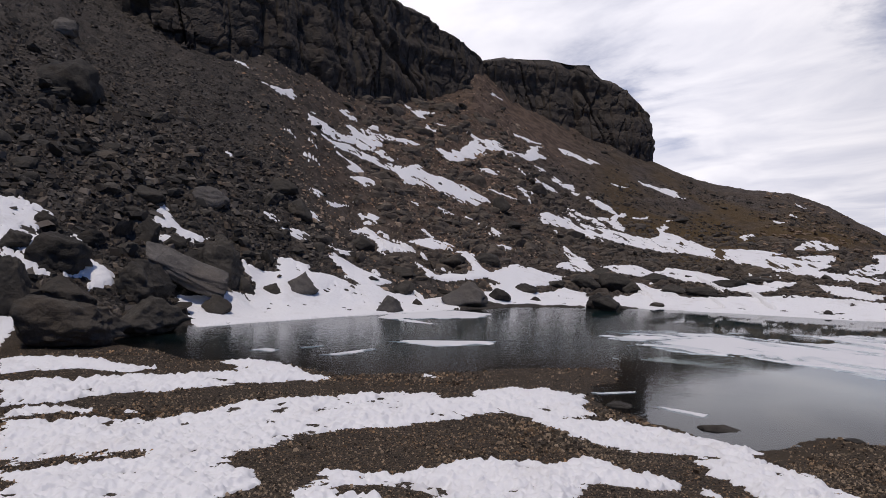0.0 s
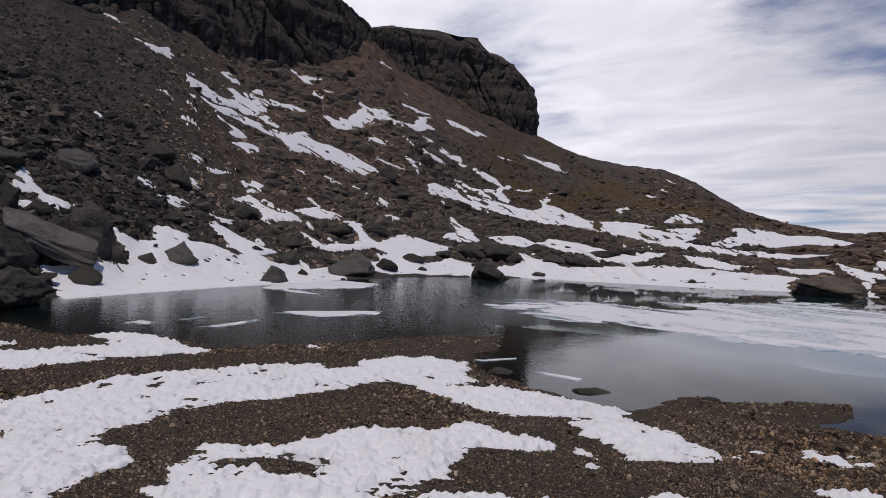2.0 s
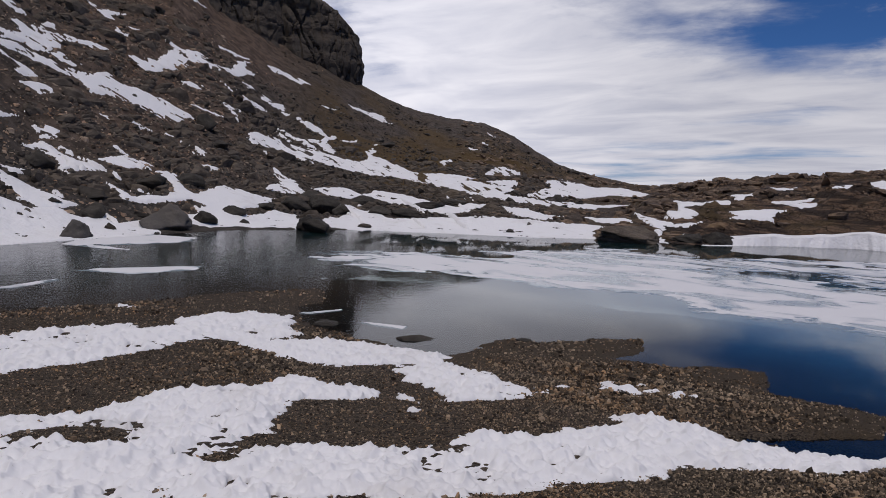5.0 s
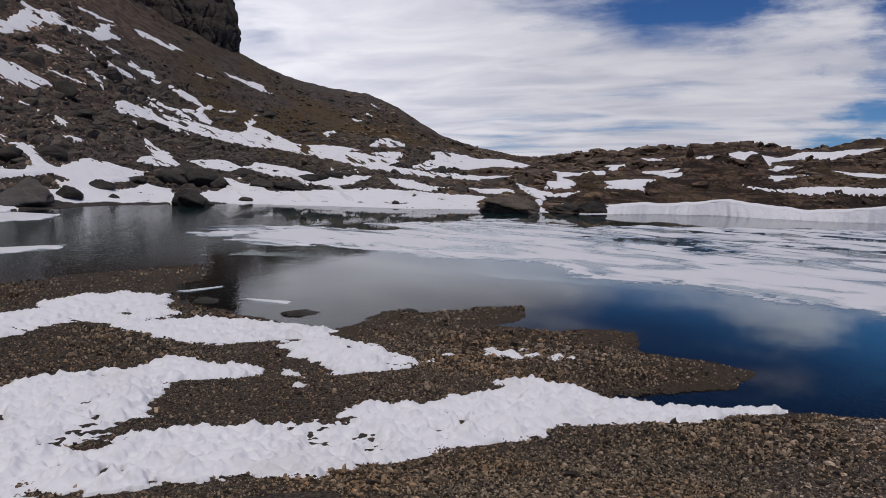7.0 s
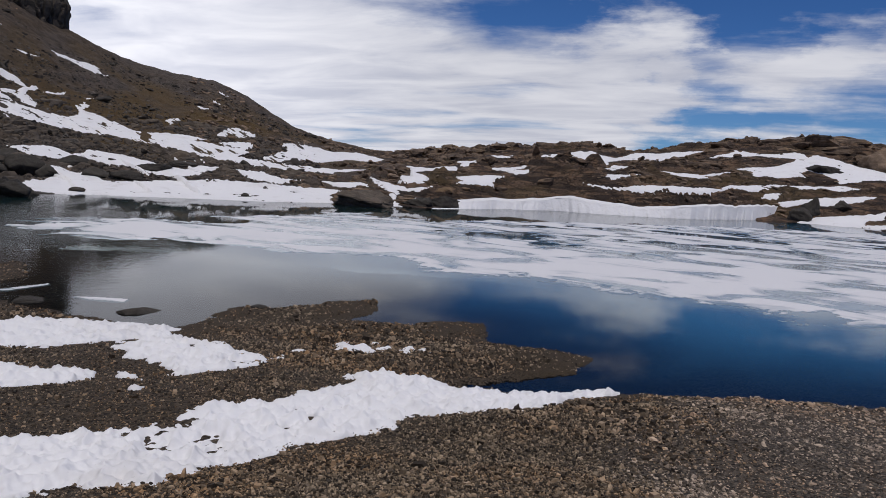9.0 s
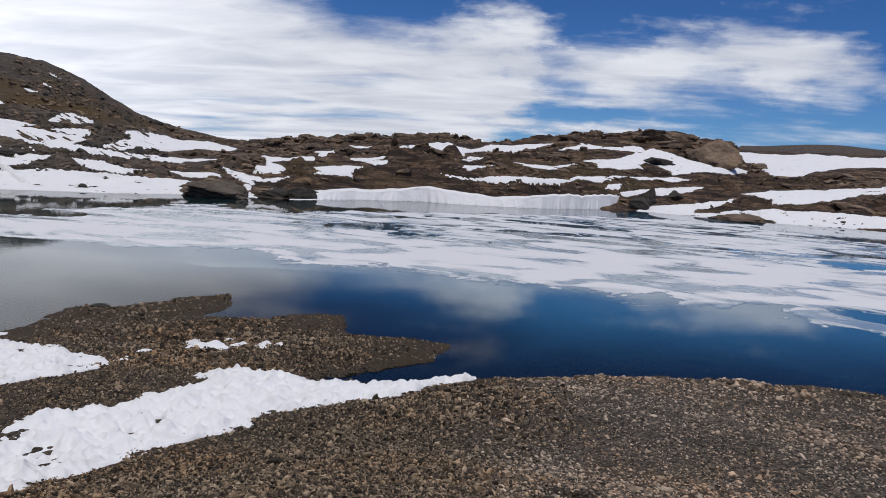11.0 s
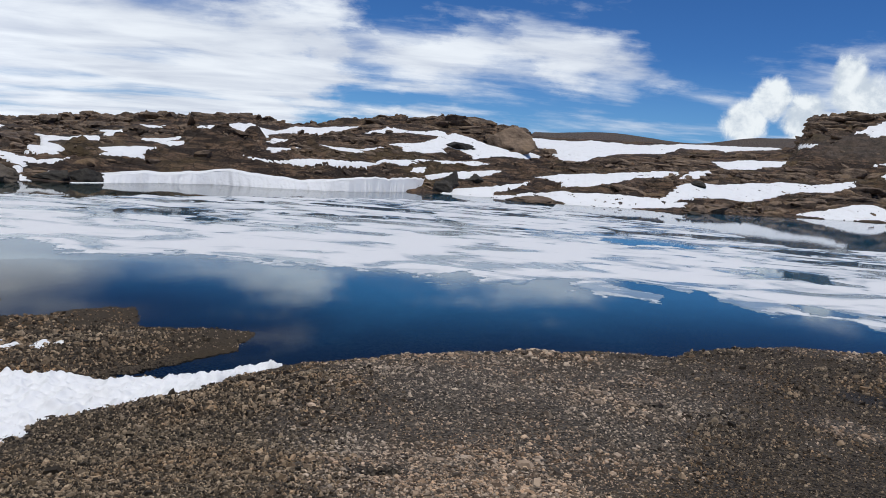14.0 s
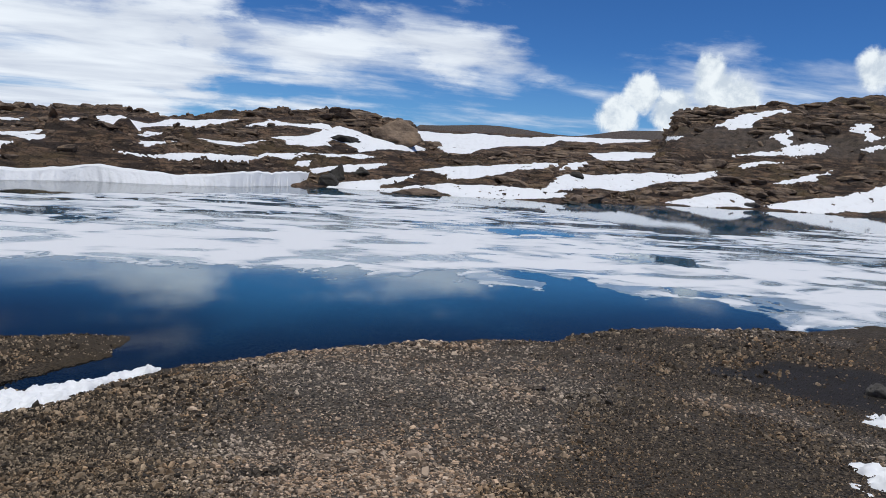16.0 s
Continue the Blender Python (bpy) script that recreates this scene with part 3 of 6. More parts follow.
    [(96.17, 2.7), (96.55, 3.02), (97.76, 3.13), (97.18, 2.85)],
    [(103.56, 3.45), (104.08, 3.75), (104.78, 3.99), (104.92, 3.48), (104.74, 2.87), (105.98, 3.05), (107.41, 3.01), (107.11, 2.6), (105.72, 2.24), (103.91, 2.09), (102.41, 2.0), (101.26, 1.97), (102.75, 2.31), (104.42, 2.45), (104.47, 2.97), (103.96, 3.23)],
    [(108.31, 4.07), (108.92, 4.63), (109.77, 4.58), (109.49, 4.11), (110.04, 3.76), (110.86, 3.72), (109.41, 3.42), (109.35, 3.88)],
    [(101.74, 1.17), (102.83, 1.62), (104.7, 1.66), (103.23, 1.44), (102.14, 1.07)],
    [(103.96, 0.1), (105.21, 0.52), (106.95, 0.97), (107.96, 1.36), (106.65, 0.59), (105.25, 0.16)],
    [(96.49, -2.0), (98.88, -1.36), (100.42, -0.89), (101.58, -0.8), (102.98, -1.22), (103.42, -1.72), (102.1, -1.84), (99.36, -2.05)],
    [(103.6, -1.62), (105.39, -1.01), (107.17, -0.73), (108.86, -0.3), (111.05, 0.46), (113.27, 1.09), (113.54, -0.91), (111.27, -1.21), (109.02, -1.55), (106.58, -1.75), (105.11, -1.73)],
    [(109.15, 2.83), (110.69, 3.3), (111.72, 3.35), (110.73, 2.99), (109.84, 2.72)],
)]


def melted(az, el):
    """Bearings shifted a little, so that the edges melt out along the fall of the slope."""
    scree = ease(az, 34, 24)
    u, v = az * (1 - 0.12 * scree) + 0.45 * scree * el, el * (1 - 0.12 * scree) + 0.45 * scree * az
    j, k = fbm(u * 1.3, v * 5.0, 3, 301, 0.55), fbm(u * 1.1 + 40, v * 4.0, 3, 305, 0.5)
    return az + 0.24 * j, el + 0.06 * k


def slope_snow(az, el):
    """How far inside the nearest snow a bearing lies, in degrees."""
    a, e = melted(az, el)
    depth = np.full(a.shape, -9.0)
    for o in SLOPE_SNOW:
        lo, hi = o.p.min(0) - 0.5, o.p.max(0) + 0.5
        m = (a > lo[0]) & (a < hi[0]) & (e > lo[1]) & (e < hi[1])
        if m.any():
            depth[m] = np.maximum(depth[m], o.distance(a[m], e[m]))
    return depth


def height(x, y, rough=True):
    """Height of the ground over the lake's level."""
    r, az = np.hypot(x, y), np.degrees(np.arctan2(x, y))
    inside = BEACH.distance(x, y) + 0.17 * fbm(x * 1.25, y * 1.25, 4, 11, 0.55)
    shore = np.interp(az, SHORE_AZ, SHORE_R) + 0.9 * fbm(az * 0.35, r * 0.0, 3, 3)
    beyond = r - shore
    bed = -np.minimum(2.6, 0.11 * np.maximum(np.minimum(-inside, -beyond), 0) + 0.02)
    far = far_height(az, r)
    far = np.where(far > 0, far * (0.12 + 0.88 * ease(beyond, -0.5, 8)), far)   # shelving shores
    plain = far
    hills = ease(az, 30, 46)                      # bedded rock hills to the right
    lift = ease(beyond, 0, 10) * (1 - 0.85 * ease(r, 190, 300))
    if rough:
        # the bedded hills break into ledges
        wob = far + hills * (0.9 * fbm(x * 0.045, y * 0.045, 4, 21) * ease(beyond, 2, 15) * (1 - 0.75 * ease(r, 108, 150)))
        step = 1.25
        f = wob / step + 0.35 * fbm(x * 0.03, y * 0.03, 2, 23)
        ledge = (np.floor(f) + ease(f - np.floor(f), 0.50, 0.95)) * step - (f * step - wob)
        far = far + hills * lift * (0.8 * (ledge - far))
        far = far + lift * (0.26 + 0.40 * hills) * fbm(x * 0.22, y * 0.22, 5, 27, 0.58) * (1 - 0.5 * hills * ease(r, 105, 120))
        # joints and clefts in the bedrock
        cleft = 0.55 * np.exp(-(value_noise(x * 0.26, y * 0.26, 51) / 0.11) ** 2) + 0.35 * np.exp(-(value_noise(x * 0.55, y * 0.55, 53) / 0.13) ** 2)
        far = far - (0.35 + 0.65 * hills) * lift * cleft * ease(beyond, 3, 8) * (1 - ease(r, 150, 190))
        # the beds break into blocks
        for wide, deep, k in ((2.6, 0.34, 61), (1.1, 0.16, 63)):
            value, joint = blocks(x / wide + 0.3 * value_noise(x * 0.2, y * 0.2, k), y / wide, k)
            far = far + hills * lift * deep * (value - 0.8 * np.exp(-(joint / 0.15) ** 2)) * ease(beyond, 1, 5) * (1 - ease(r, 150, 190))
        # gullies down the scree
        scree = (1 - hills) * lift * ease(far, 4, 12)
        far = far + scree * 0.22 * fbm(az * 0.55, r * 0.02, 3, 31)
        # the ground lies even under the snow
        even = ease(slope_snow(az, np.degrees(np.arctan2(plain - EYE, np.maximum(r, 1)))), -0.48, -0.04)
        far = far + even * (plain - far)
    else:
        wob = far
    land = np.where(beyond > 0, far + 0.04, -9.0)
    near = np.where(inside > 0, near_height(x, y, r, az, inside), -9.0)
    return np.maximum(np.maximum(land, near), np.where((beyond > 0) | (inside > 0), -9.0, bed))

# ---- materials ----
def material(name):
    m = bpy.data.materials.new(name)
    m.use_nodes = True
    tree = m.node_tree
    return m, tree, tree.nodes["Principled BSDF"]


def world_place(tree, scale=(1, 1, 1)):
    geo = tree.nodes.new("ShaderNodeNewGeometry")
    mapping = tree.nodes.new("ShaderNodeMapping")
    mapping.inputs["Scale"].default_value = scale
    tree.links.new(geo.outputs["Position"], mapping.inputs["Vector"])
    return mapping.outputs[0]


def bump(tree, shader, height_socket, strength, distance, before=None):
    n = tree.nodes.new("ShaderNodeBump")
    n.inputs["Strength"].default_value, n.inputs["Distance"].default_value = strength, distance
    tree.links.new(height_socket, n.inputs["Height"])
    if before is not None:
        tree.links.new(before, n.inputs["Normal"])
    tree.links.new(n.outputs[0], shader.inputs["Normal"])
    return n.outputs[0]


def voronoi(tree, vector, scale, feature="F1", out="Distance"):
    n = tree.nodes.new("ShaderNodeTexVoronoi")
    n.feature = feature
    n.inputs["Scale"].default_value = scale
    tree.links.new(vector, n.inputs["Vector"])
    return n.outputs[out]


def attribute(tree, name, out="Fac"):
    n = tree.nodes.new("ShaderNodeAttribute")
    n.attribute_name = name
    return n.outputs[out]


def ground_material():
    """Loose ground: beach gravel, grey scree, brown bedded rock and mossy turf, by what lies where."""
    m, tree, bsdf = material("ground")
    at = world_place(tree)
    big, mid, small = noise_tex(tree, at, 0.07, 5), noise_tex(tree, at, 0.8, 6, 0.6), noise_tex(tree, at, 7.0, 5, 0.65)
    grit = voronoi(tree, at, 34.0)
    grit_col = voronoi(tree, at, 34.0, out="Color")
    sep = tree.nodes.new("ShaderNodeSeparateColor")
    tree.links.new(grit_col, sep.inputs[0])
    gravel = mix_color(tree, sep.outputs[0], (0.022, 0.018, 0.014), (0.190, 0.154, 0.117))

    gravel = mix_color(tree, math_node(tree, "MULTIPLY", attribute(tree, "damp"), 0.75), gravel, mix_color(tree, sep.outputs[0], (0.010, 0.007, 0.004), (0.120, 0.086, 0.054)))
    gravel = mix_color(tree, math_node(tree, "MULTIPLY", attribute(tree, "sand"), 0.9), gravel, mix_color(tree, small, (0.050, 0.036, 0.022), (0.100, 0.073, 0.044)))
    gravel = mix_color(tree, math_node(tree, "MULTIPLY", attribute(tree, "mud_pit"), 0.9), gravel, mix_color(tree, small, (0.013, 0.010, 0.008), (0.038, 0.030, 0.022)))
    scree = mix_color(tree, ramp(tree, mid, 0.35, 0.65), (0.034, 0.029, 0.025), (0.094, 0.078, 0.064))
    scree = mix_color(tree, ramp(tree, small, 0.45, 0.7), scree, (0.115, 0.099, 0.080))
    earth = mix_color(tree, ramp(tree, mid, 0.35, 0.65), (0.080, 0.055, 0.040), (0.180, 0.124, 0.089))
    scree = mix_color(tree, attribute(tree, "earth"), scree, earth)
    brown = mix_color(tree, ramp(tree, mid, 0.35, 0.65), (0.060, 0.038, 0.025), (0.228, 0.138, 0.081))
    brown = mix_color(tree, ramp(tree, small, 0.4, 0.7), brown, (0.20, 0.138, 0.092))
    strata = noise_tex(tree, world_place(tree, (0.22, 0.22, 1.9)), 1.0, 6, 0.68, 0.6)
    brown = mix_color(tree, ramp(tree, strata, 0.44, 0.56), brown, (0.048, 0.033, 0.024))
    brown = mix_color(tree, math_node(tree, "MULTIPLY", ramp(tree, noise_tex(tree, at, 0.11, 4), 0.5, 0.64), 0.6), brown, mix_color(tree, small, (0.07, 0.05, 0.022), (0.17, 0.118, 0.056)))
    bent = tree.nodes.new("ShaderNodeTexNoise")
    bent.inputs["Scale"].default_value, bent.inputs["Detail"].default_value = 0.5, 4.0
    tree.links.new(at, bent.inputs["Vector"])
    shift = tree.nodes.new("ShaderNodeVectorMath")
    shift.operation = "MULTIPLY_ADD"
    tree.links.new(bent.outputs["Color"], shift.inputs[0])
    shift.inputs[1].default_value = (2.2, 2.2, 2.2)
    tree.links.new(world_place(tree, (0.35, 0.35, 1.6)), shift.inputs[2])
    joints = ramp(tree, voronoi(tree, shift.outputs[0], 1.0, "DISTANCE_TO_EDGE"), 0.0, 0.075)
    joints = math_node(tree, "ADD", 0.35, math_node(tree, "MULTIPLY", joints, 0.65))
    brown = mix_color(tree, joints, (0.022, 0.016, 0.012), brown)
    turf = mix_color(tree, mid, (0.055, 0.036, 0.014), (0.150, 0.094, 0.036))
    c = mix_color(tree, attribute(tree, "gravel"), scree, gravel)
    c = mix_color(tree, attribute(tree, "brown"), c, brown)
    c = mix_color(tree, math_node(tree, "MULTIPLY", attribute(tree, "turf"), ramp(tree, big, 0.38, 0.58)), c, turf)
    tree.links.new(c, bsdf.inputs["Base Color"])
    tree.links.new(math_node(tree, "SUBTRACT", 0.88, math_node(tree, "MULTIPLY", attribute(tree, "mud_pit"), 0.22)), bsdf.inputs["Roughness"])
    bsdf.inputs["Specular IOR Level"].default_value = 0.25
    b = bump(tree, bsdf, mid, 0.6, 0.35)
    b = bump(tree, bsdf, math_node(tree, "MULTIPLY", joints, attribute(tree, "brown")), 0.7, 0.25, b)
    b = bump(tree, bsdf, small, 0.7, 0.06, b)
    bump(tree, bsdf, grit, 1.0, 0.05, b)
    return m


def rock_material(name, dark, light, rust, strata_scale=2.2, bedded=1.0):
    m, tree, bsdf = material(name)
    at = world_place(tree)
    mid, small = noise_tex(tree, at, 0.9, 6, 0.62), noise_tex(tree, at, 6.0, 6, 0.65)
    c = mix_color(tree, ramp(tree, mid, 0.36, 0.66), dark, light)
    c = mix_color(tree, math_node(tree, "MULTIPLY", ramp(tree, noise_tex(tree, at, 0.35, 5), 0.5, 0.68), 0.7), c, rust)
    c = mix_color(tree, math_node(tree, "MULTIPLY", ramp(tree, small, 0.52, 0.72), 0.5), c, tuple(min(1, 1.5 * v) for v in light))
    bed = noise_tex(tree, world_place(tree, (0.12, 0.12, strata_scale)), 1.0, 6, 0.62, 0.3)
    c = mix_color(tree, math_node(tree, "MULTIPLY", ramp(tree, bed, 0.52, 0.62), 0.55 * bedded), c, tuple(0.6 * v for v in dark))
    info = tree.nodes.new("ShaderNodeObjectInfo")
    geo = tree.nodes.new("ShaderNodeNewGeometry")
    c = mix_color(tree, math_node(tree, "MULTIPLY", geo.outputs["Random Per Island"], 0.5), c, tuple(0.55 * v for v in dark))
    c = mix_color(tree, math_node(tree, "MULTIPLY", info.outputs["Random"], 0.35), c, tuple(1.3 * v for v in light))
    tree.links.new(c, bsdf.inputs["Base Color"])
    bsdf.inputs["Roughness"].default_value = 0.82
    bsdf.inputs["Specular IOR Level"].default_value = 0.3
    cracks = voronoi(tree, world_place(tree, (0.9, 0.9, 1.6)), 1.1, "DISTANCE_TO_EDGE")
    b = bump(tree, bsdf, ramp(tree, cracks, 0.0, 0.03), 0.3, 0.05)
    b = bump(tree, bsdf, bed, 0.6 * bedded, 0.22, b)
    b = bump(tree, bsdf, mid, 0.6, 0.3, b)
    b = bump(tree, bsdf, small, 1.0, 0.10, b)
    bump(tree, bsdf, noise_tex(tree, at, 22.0, 5, 0.7), 0.8, 0.02, b)
    return m


def stones_material(name, dark, light, warm, contrast=1.5):
    """Loose stones, each with a shade of its own."""
    m, tree, bsdf = material(name)
    geo = tree.nodes.new("ShaderNodeNewGeometry")
    at = world_place(tree)
    own = geo.outputs["Random Per Island"]
    c = mix_color(tree, math_node(tree, "POWER", own, contrast), dark, light)
    hue = math_node(tree, "FRACT", math_node(tree, "MULTIPLY", own, 37.0))
    hue = math_node(tree, "MULTIPLY", hue, ramp(tree, noise_tex(tree, at, 0.5, 4), 0.36, 0.62))
    c = mix_color(tree, hue, c, mix_color(tree, 1.0, c, warm, "MULTIPLY"))
    c = mix_color(tree, math_node(tree, "MULTIPLY", ramp(tree, noise_tex(tree, at, 14.0, 4), 0.5, 0.75), 0.35), c, mix_color(tree, 1.0, c, (0.6, 0.58, 0.55), "MULTIPLY"))
    tree.links.new(c, bsdf.inputs["Base Color"])
    bsdf.inputs["Roughness"].default_value = 0.8
    bsdf.inputs["Specular IOR Level"].default_value = 0.3
    bump(tree, bsdf, noise_tex(tree, at, 9.0, 5), 0.5, 0.04)
    return m


def snow_material():
    m, tree, bsdf = material("snow")
    at = world_place(tree)
    dust = ramp(tree, noise_tex(tree, at, 0.55, 7, 0.65), 0.52, 0.75)
    c = mix_color(tree, math_node(tree, "MULTIPLY", dust, 0.55), (0.82, 0.81, 0.805), (0.62, 0.59, 0.56))
    specks = ramp(tree, noise_tex(tree, at, 22.0, 3), 0.68, 0.76)
    c = mix_color(tree, math_node(tree, "MULTIPLY", specks, 0.25), c, (0.34, 0.29, 0.24))
    tree.links.new(c, bsdf.inputs["Base Color"])
    bsdf.inputs["Roughness"].default_value = 0.72
    bsdf.inputs["Specular IOR Level"].default_value = 0.25
    b = bump(tree, bsdf, voronoi(tree, at, 5.5, "SMOOTH_F1"), 0.55, 0.07)
    b = bump(tree, bsdf, noise_tex(tree, at, 2.6, 5), 0.4, 0.06, b)
    bump(tree, bsdf, noise_tex(tree, at, 40.0, 3), 0.35, 0.01, b)
    return m


def ice_material():
    """Rotten lake ice: white crust with grey, waterlogged stretches."""
    m, tree, bsdf = material("lake_ice")
    turn = tree.nodes.new("ShaderNodeMapping")
    turn.inputs["Rotation"].default_value = (0, 0, radians(65))
    tree.links.new(world_place(tree), turn.inputs["Vector"])
    squeeze = tree.nodes.new("ShaderNodeMapping")
    squeeze.inputs["Scale"].default_value = (0.6, 1.0, 1.0)
    tree.links.new(turn.outputs[0], squeeze.inputs["Vector"])
    at = squeeze.outputs[0]
    thick = attribute(tree, "thick")
    crust = math_node(tree, "ADD", noise_tex(tree, at, 0.50, 6, 0.52, 0.9), math_node(tree, "MULTIPLY", ramp(tree, thick, 0.0, 0.7), 0.13))
    dry = math_node(tree, "MULTIPLY", ramp(tree, crust, 0.42, 0.58), ramp(tree, thick, 0.0, 0.05))
    c = mix_color(tree, dry, (0.26, 0.32, 0.35), (0.74, 0.73, 0.73))
    tree.links.new(c, bsdf.inputs["Base Color"])
    rough = math_node(tree, "ADD", 0.10, math_node(tree, "MULTIPLY", dry, 0.55))
    tree.links.new(rough, bsdf.inputs["Roughness"])
    bump(tree, bsdf, noise_tex(tree, at, 3.0, 5), 0.15, 0.03)
    return m


def water_material():
    """Clear, cold water: the bed shows near the shore, deep blue beyond; a breeze ruffles the mountain side."""
    m, tree, bsdf = material("lake_water")
    at = world_place(tree)
    deep = ramp(tree, attribute(tree, "depth"), 0.0, 0.75)
    sep = tree.nodes.new("ShaderNodeSeparateXYZ")
    tree.links.new(at, sep.inputs[0])
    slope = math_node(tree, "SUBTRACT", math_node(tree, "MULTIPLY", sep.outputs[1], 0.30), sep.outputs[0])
    # teal towards the mountain; the dark slope's reflection is put into this base colour
    teal_mirror = math_node(tree, "MAXIMUM", ramp(tree, slope, -12.0, -3.0), ramp(tree, sep.outputs[1], 20.0, 32.0))
    c = mix_color(tree, teal_mirror, (0.023, 0.098, 0.170), (0.012, 0.030, 0.032))
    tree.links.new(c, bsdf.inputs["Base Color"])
    bsdf.inputs["IOR"].default_value = 1.33
    ruffled = math_node(tree, "ADD", slope, math_node(tree, "MULTIPLY", math_node(tree, "SUBTRACT", noise_tex(tree, at, 0.12, 4), 0.5), 12.0))
    ruffled = ramp(tree, ruffled, -3.5, 3.5)
    tree.links.new(math_node(tree, "ADD", 0.012, math_node(tree, "MULTIPLY", ruffled, 0.008)), bsdf.inputs["Roughness"])
    ripple = noise_tex(tree, world_place(tree, (1.0, 1.4, 1.0)), 2.6, 4, 0.7, 0.4)
    n = tree.nodes.new("ShaderNodeBump")
    n.inputs["Distance"].default_value = 0.22
    tree.links.new(math_node(tree, "ADD", math_node(tree, "MULTIPLY", ruffled, 0.055), 0.004), n.inputs["Strength"])
    tree.links.new(ripple, n.inputs["Height"])
    tree.links.new(n.outputs[0], bsdf.inputs["Normal"])
    clear = tree.nodes.new("ShaderNodeBsdfRefraction")
    clear.inputs["IOR"].default_value, clear.inputs["Roughness"].default_value = 1.0, 0.0
    clear.inputs["Color"].default_value = (0.62, 0.70, 0.68, 1)
    gloss = tree.nodes.new("ShaderNodeBsdfGlossy")
    gloss.inputs["Roughness"].default_value = 0.02
    fres = tree.nodes.new("ShaderNodeFresnel")
    fres.inputs["IOR"].default_value = 1.33
    for s in (gloss, fres):
        tree.links.new(n.outputs[0], s.inputs["Normal"])
    shallow = tree.nodes.new("ShaderNodeMixShader")
    tree.links.new(fres.outputs[0], shallow.inputs[0])
    tree.links.new(clear.outputs[0], shallow.inputs[1])
    tree.links.new(gloss.outputs[0], shallow.inputs[2])
    both = tree.nodes.new("ShaderNodeMixShader")
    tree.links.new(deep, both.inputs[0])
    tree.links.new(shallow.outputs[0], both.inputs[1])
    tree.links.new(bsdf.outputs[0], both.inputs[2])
    tree.links.new(both.outputs[0], tree.nodes["Material Output"].inputs[0])
    return m


GROUND = ground_material()
CLIFF = rock_material("cliff_rock", (0.032, 0.027, 0.023), (0.090, 0.073, 0.057), (0.110, 0.080, 0.054), 0.7, 0.6)
DARK_ROCK = rock_material("dark_rock", (0.024, 0.021, 0.018), (0.088, 0.077, 0.062), (0.105, 0.080, 0.055), bedded=0.25)
LEDGE_ROCK = rock_material("ledge_rock", (0.036, 0.029, 0.023), (0.150, 0.120, 0.090), (0.155, 0.112, 0.070), bedded=0.4)
GREY_ROCK = rock_material("grey_rock", (0.066, 0.060, 0.054), (0.185, 0.166, 0.146), (0.155, 0.126, 0.097), bedded=0.25)
BROWN_ROCK = rock_material("brown_rock", (0.057, 0.039, 0.028), (0.282, 0.198, 0.132), (0.276, 0.178, 0.090), 2.6)
SCREE = stones_material("scree_stones", (0.061, 0.054, 0.044), (0.43, 0.335, 0.245), (1.1, 0.80, 0.60))
# darker grey rock, its colour lowered further for the shade of cliffs and clouds
DARK_SHADED_SCREE = stones_material("dark_shaded_scree_stones", (0.020, 0.018, 0.016), (0.165, 0.142, 0.117), (1.05, 0.88, 0.72), 1.8)
PEBBLES = stones_material("gravel_stones", (0.062, 0.048, 0.036), (0.62, 0.49, 0.365), (1.08, 0.88, 0.70), 1.6)
DAMP_PEBBLES = stones_material("damp_gravel_stones", (0.024, 0.018, 0.012), (0.47, 0.355, 0.235), (1.06, 0.84, 0.62), 1.9)
SNOW, ICE, WATER = snow_material(), ice_material(), water_material()

# ---- large structure: ground, cliffs, water ----
def grid_mesh(name, x, y, z, keep, mat, smooth=True, attributes=()):
    """One mesh over a grid of places; keep says which of its cells are there."""
    rows, cols = x.shape
    index = np.arange(rows * cols).reshape(rows, cols)
    quads = np.stack([index[:-1, :-1], index[:-1, 1:], index[1:, 1:], index[1:, :-1]], -1)[keep]
    used = np.unique(quads)
    where = np.zeros(rows * cols, np.int64)
    where[used] = np.arange(len(used))
    quads = where[quads]
    me = bpy.data.meshes.new(name)
    me.vertices.add(len(used))
    me.vertices.foreach_set("co", np.stack([x.ravel()[used], y.ravel()[used], z.ravel()[used]], 1).astype(np.float32).ravel())
    me.loops.add(quads.size)
    me.loops.foreach_set("vertex_index", quads.ravel().astype(np.int32))
    me.polygons.add(len(quads))
    me.polygons.foreach_set("loop_start", np.arange(0, quads.size, 4, dtype=np.int32))
    me.polygons.foreach_set("use_smooth", np.full(len(quads), smooth))
    for key, values in attributes:
        me.attributes.new(key, "FLOAT", "POINT").data.foreach_set("value", values.ravel()[used].astype(np.float32))
    me.materials.append(mat)
    me.update(calc_edges=True)
    me.validate()
    return me


def spread(lo, hi, step):
    return np.linspace(lo, hi, max(3, int(round((hi - lo) / step)) + 1))


def ring(lo, hi, ratio):
    return np.exp(spread(math.log(lo), math.log(hi), ratio))


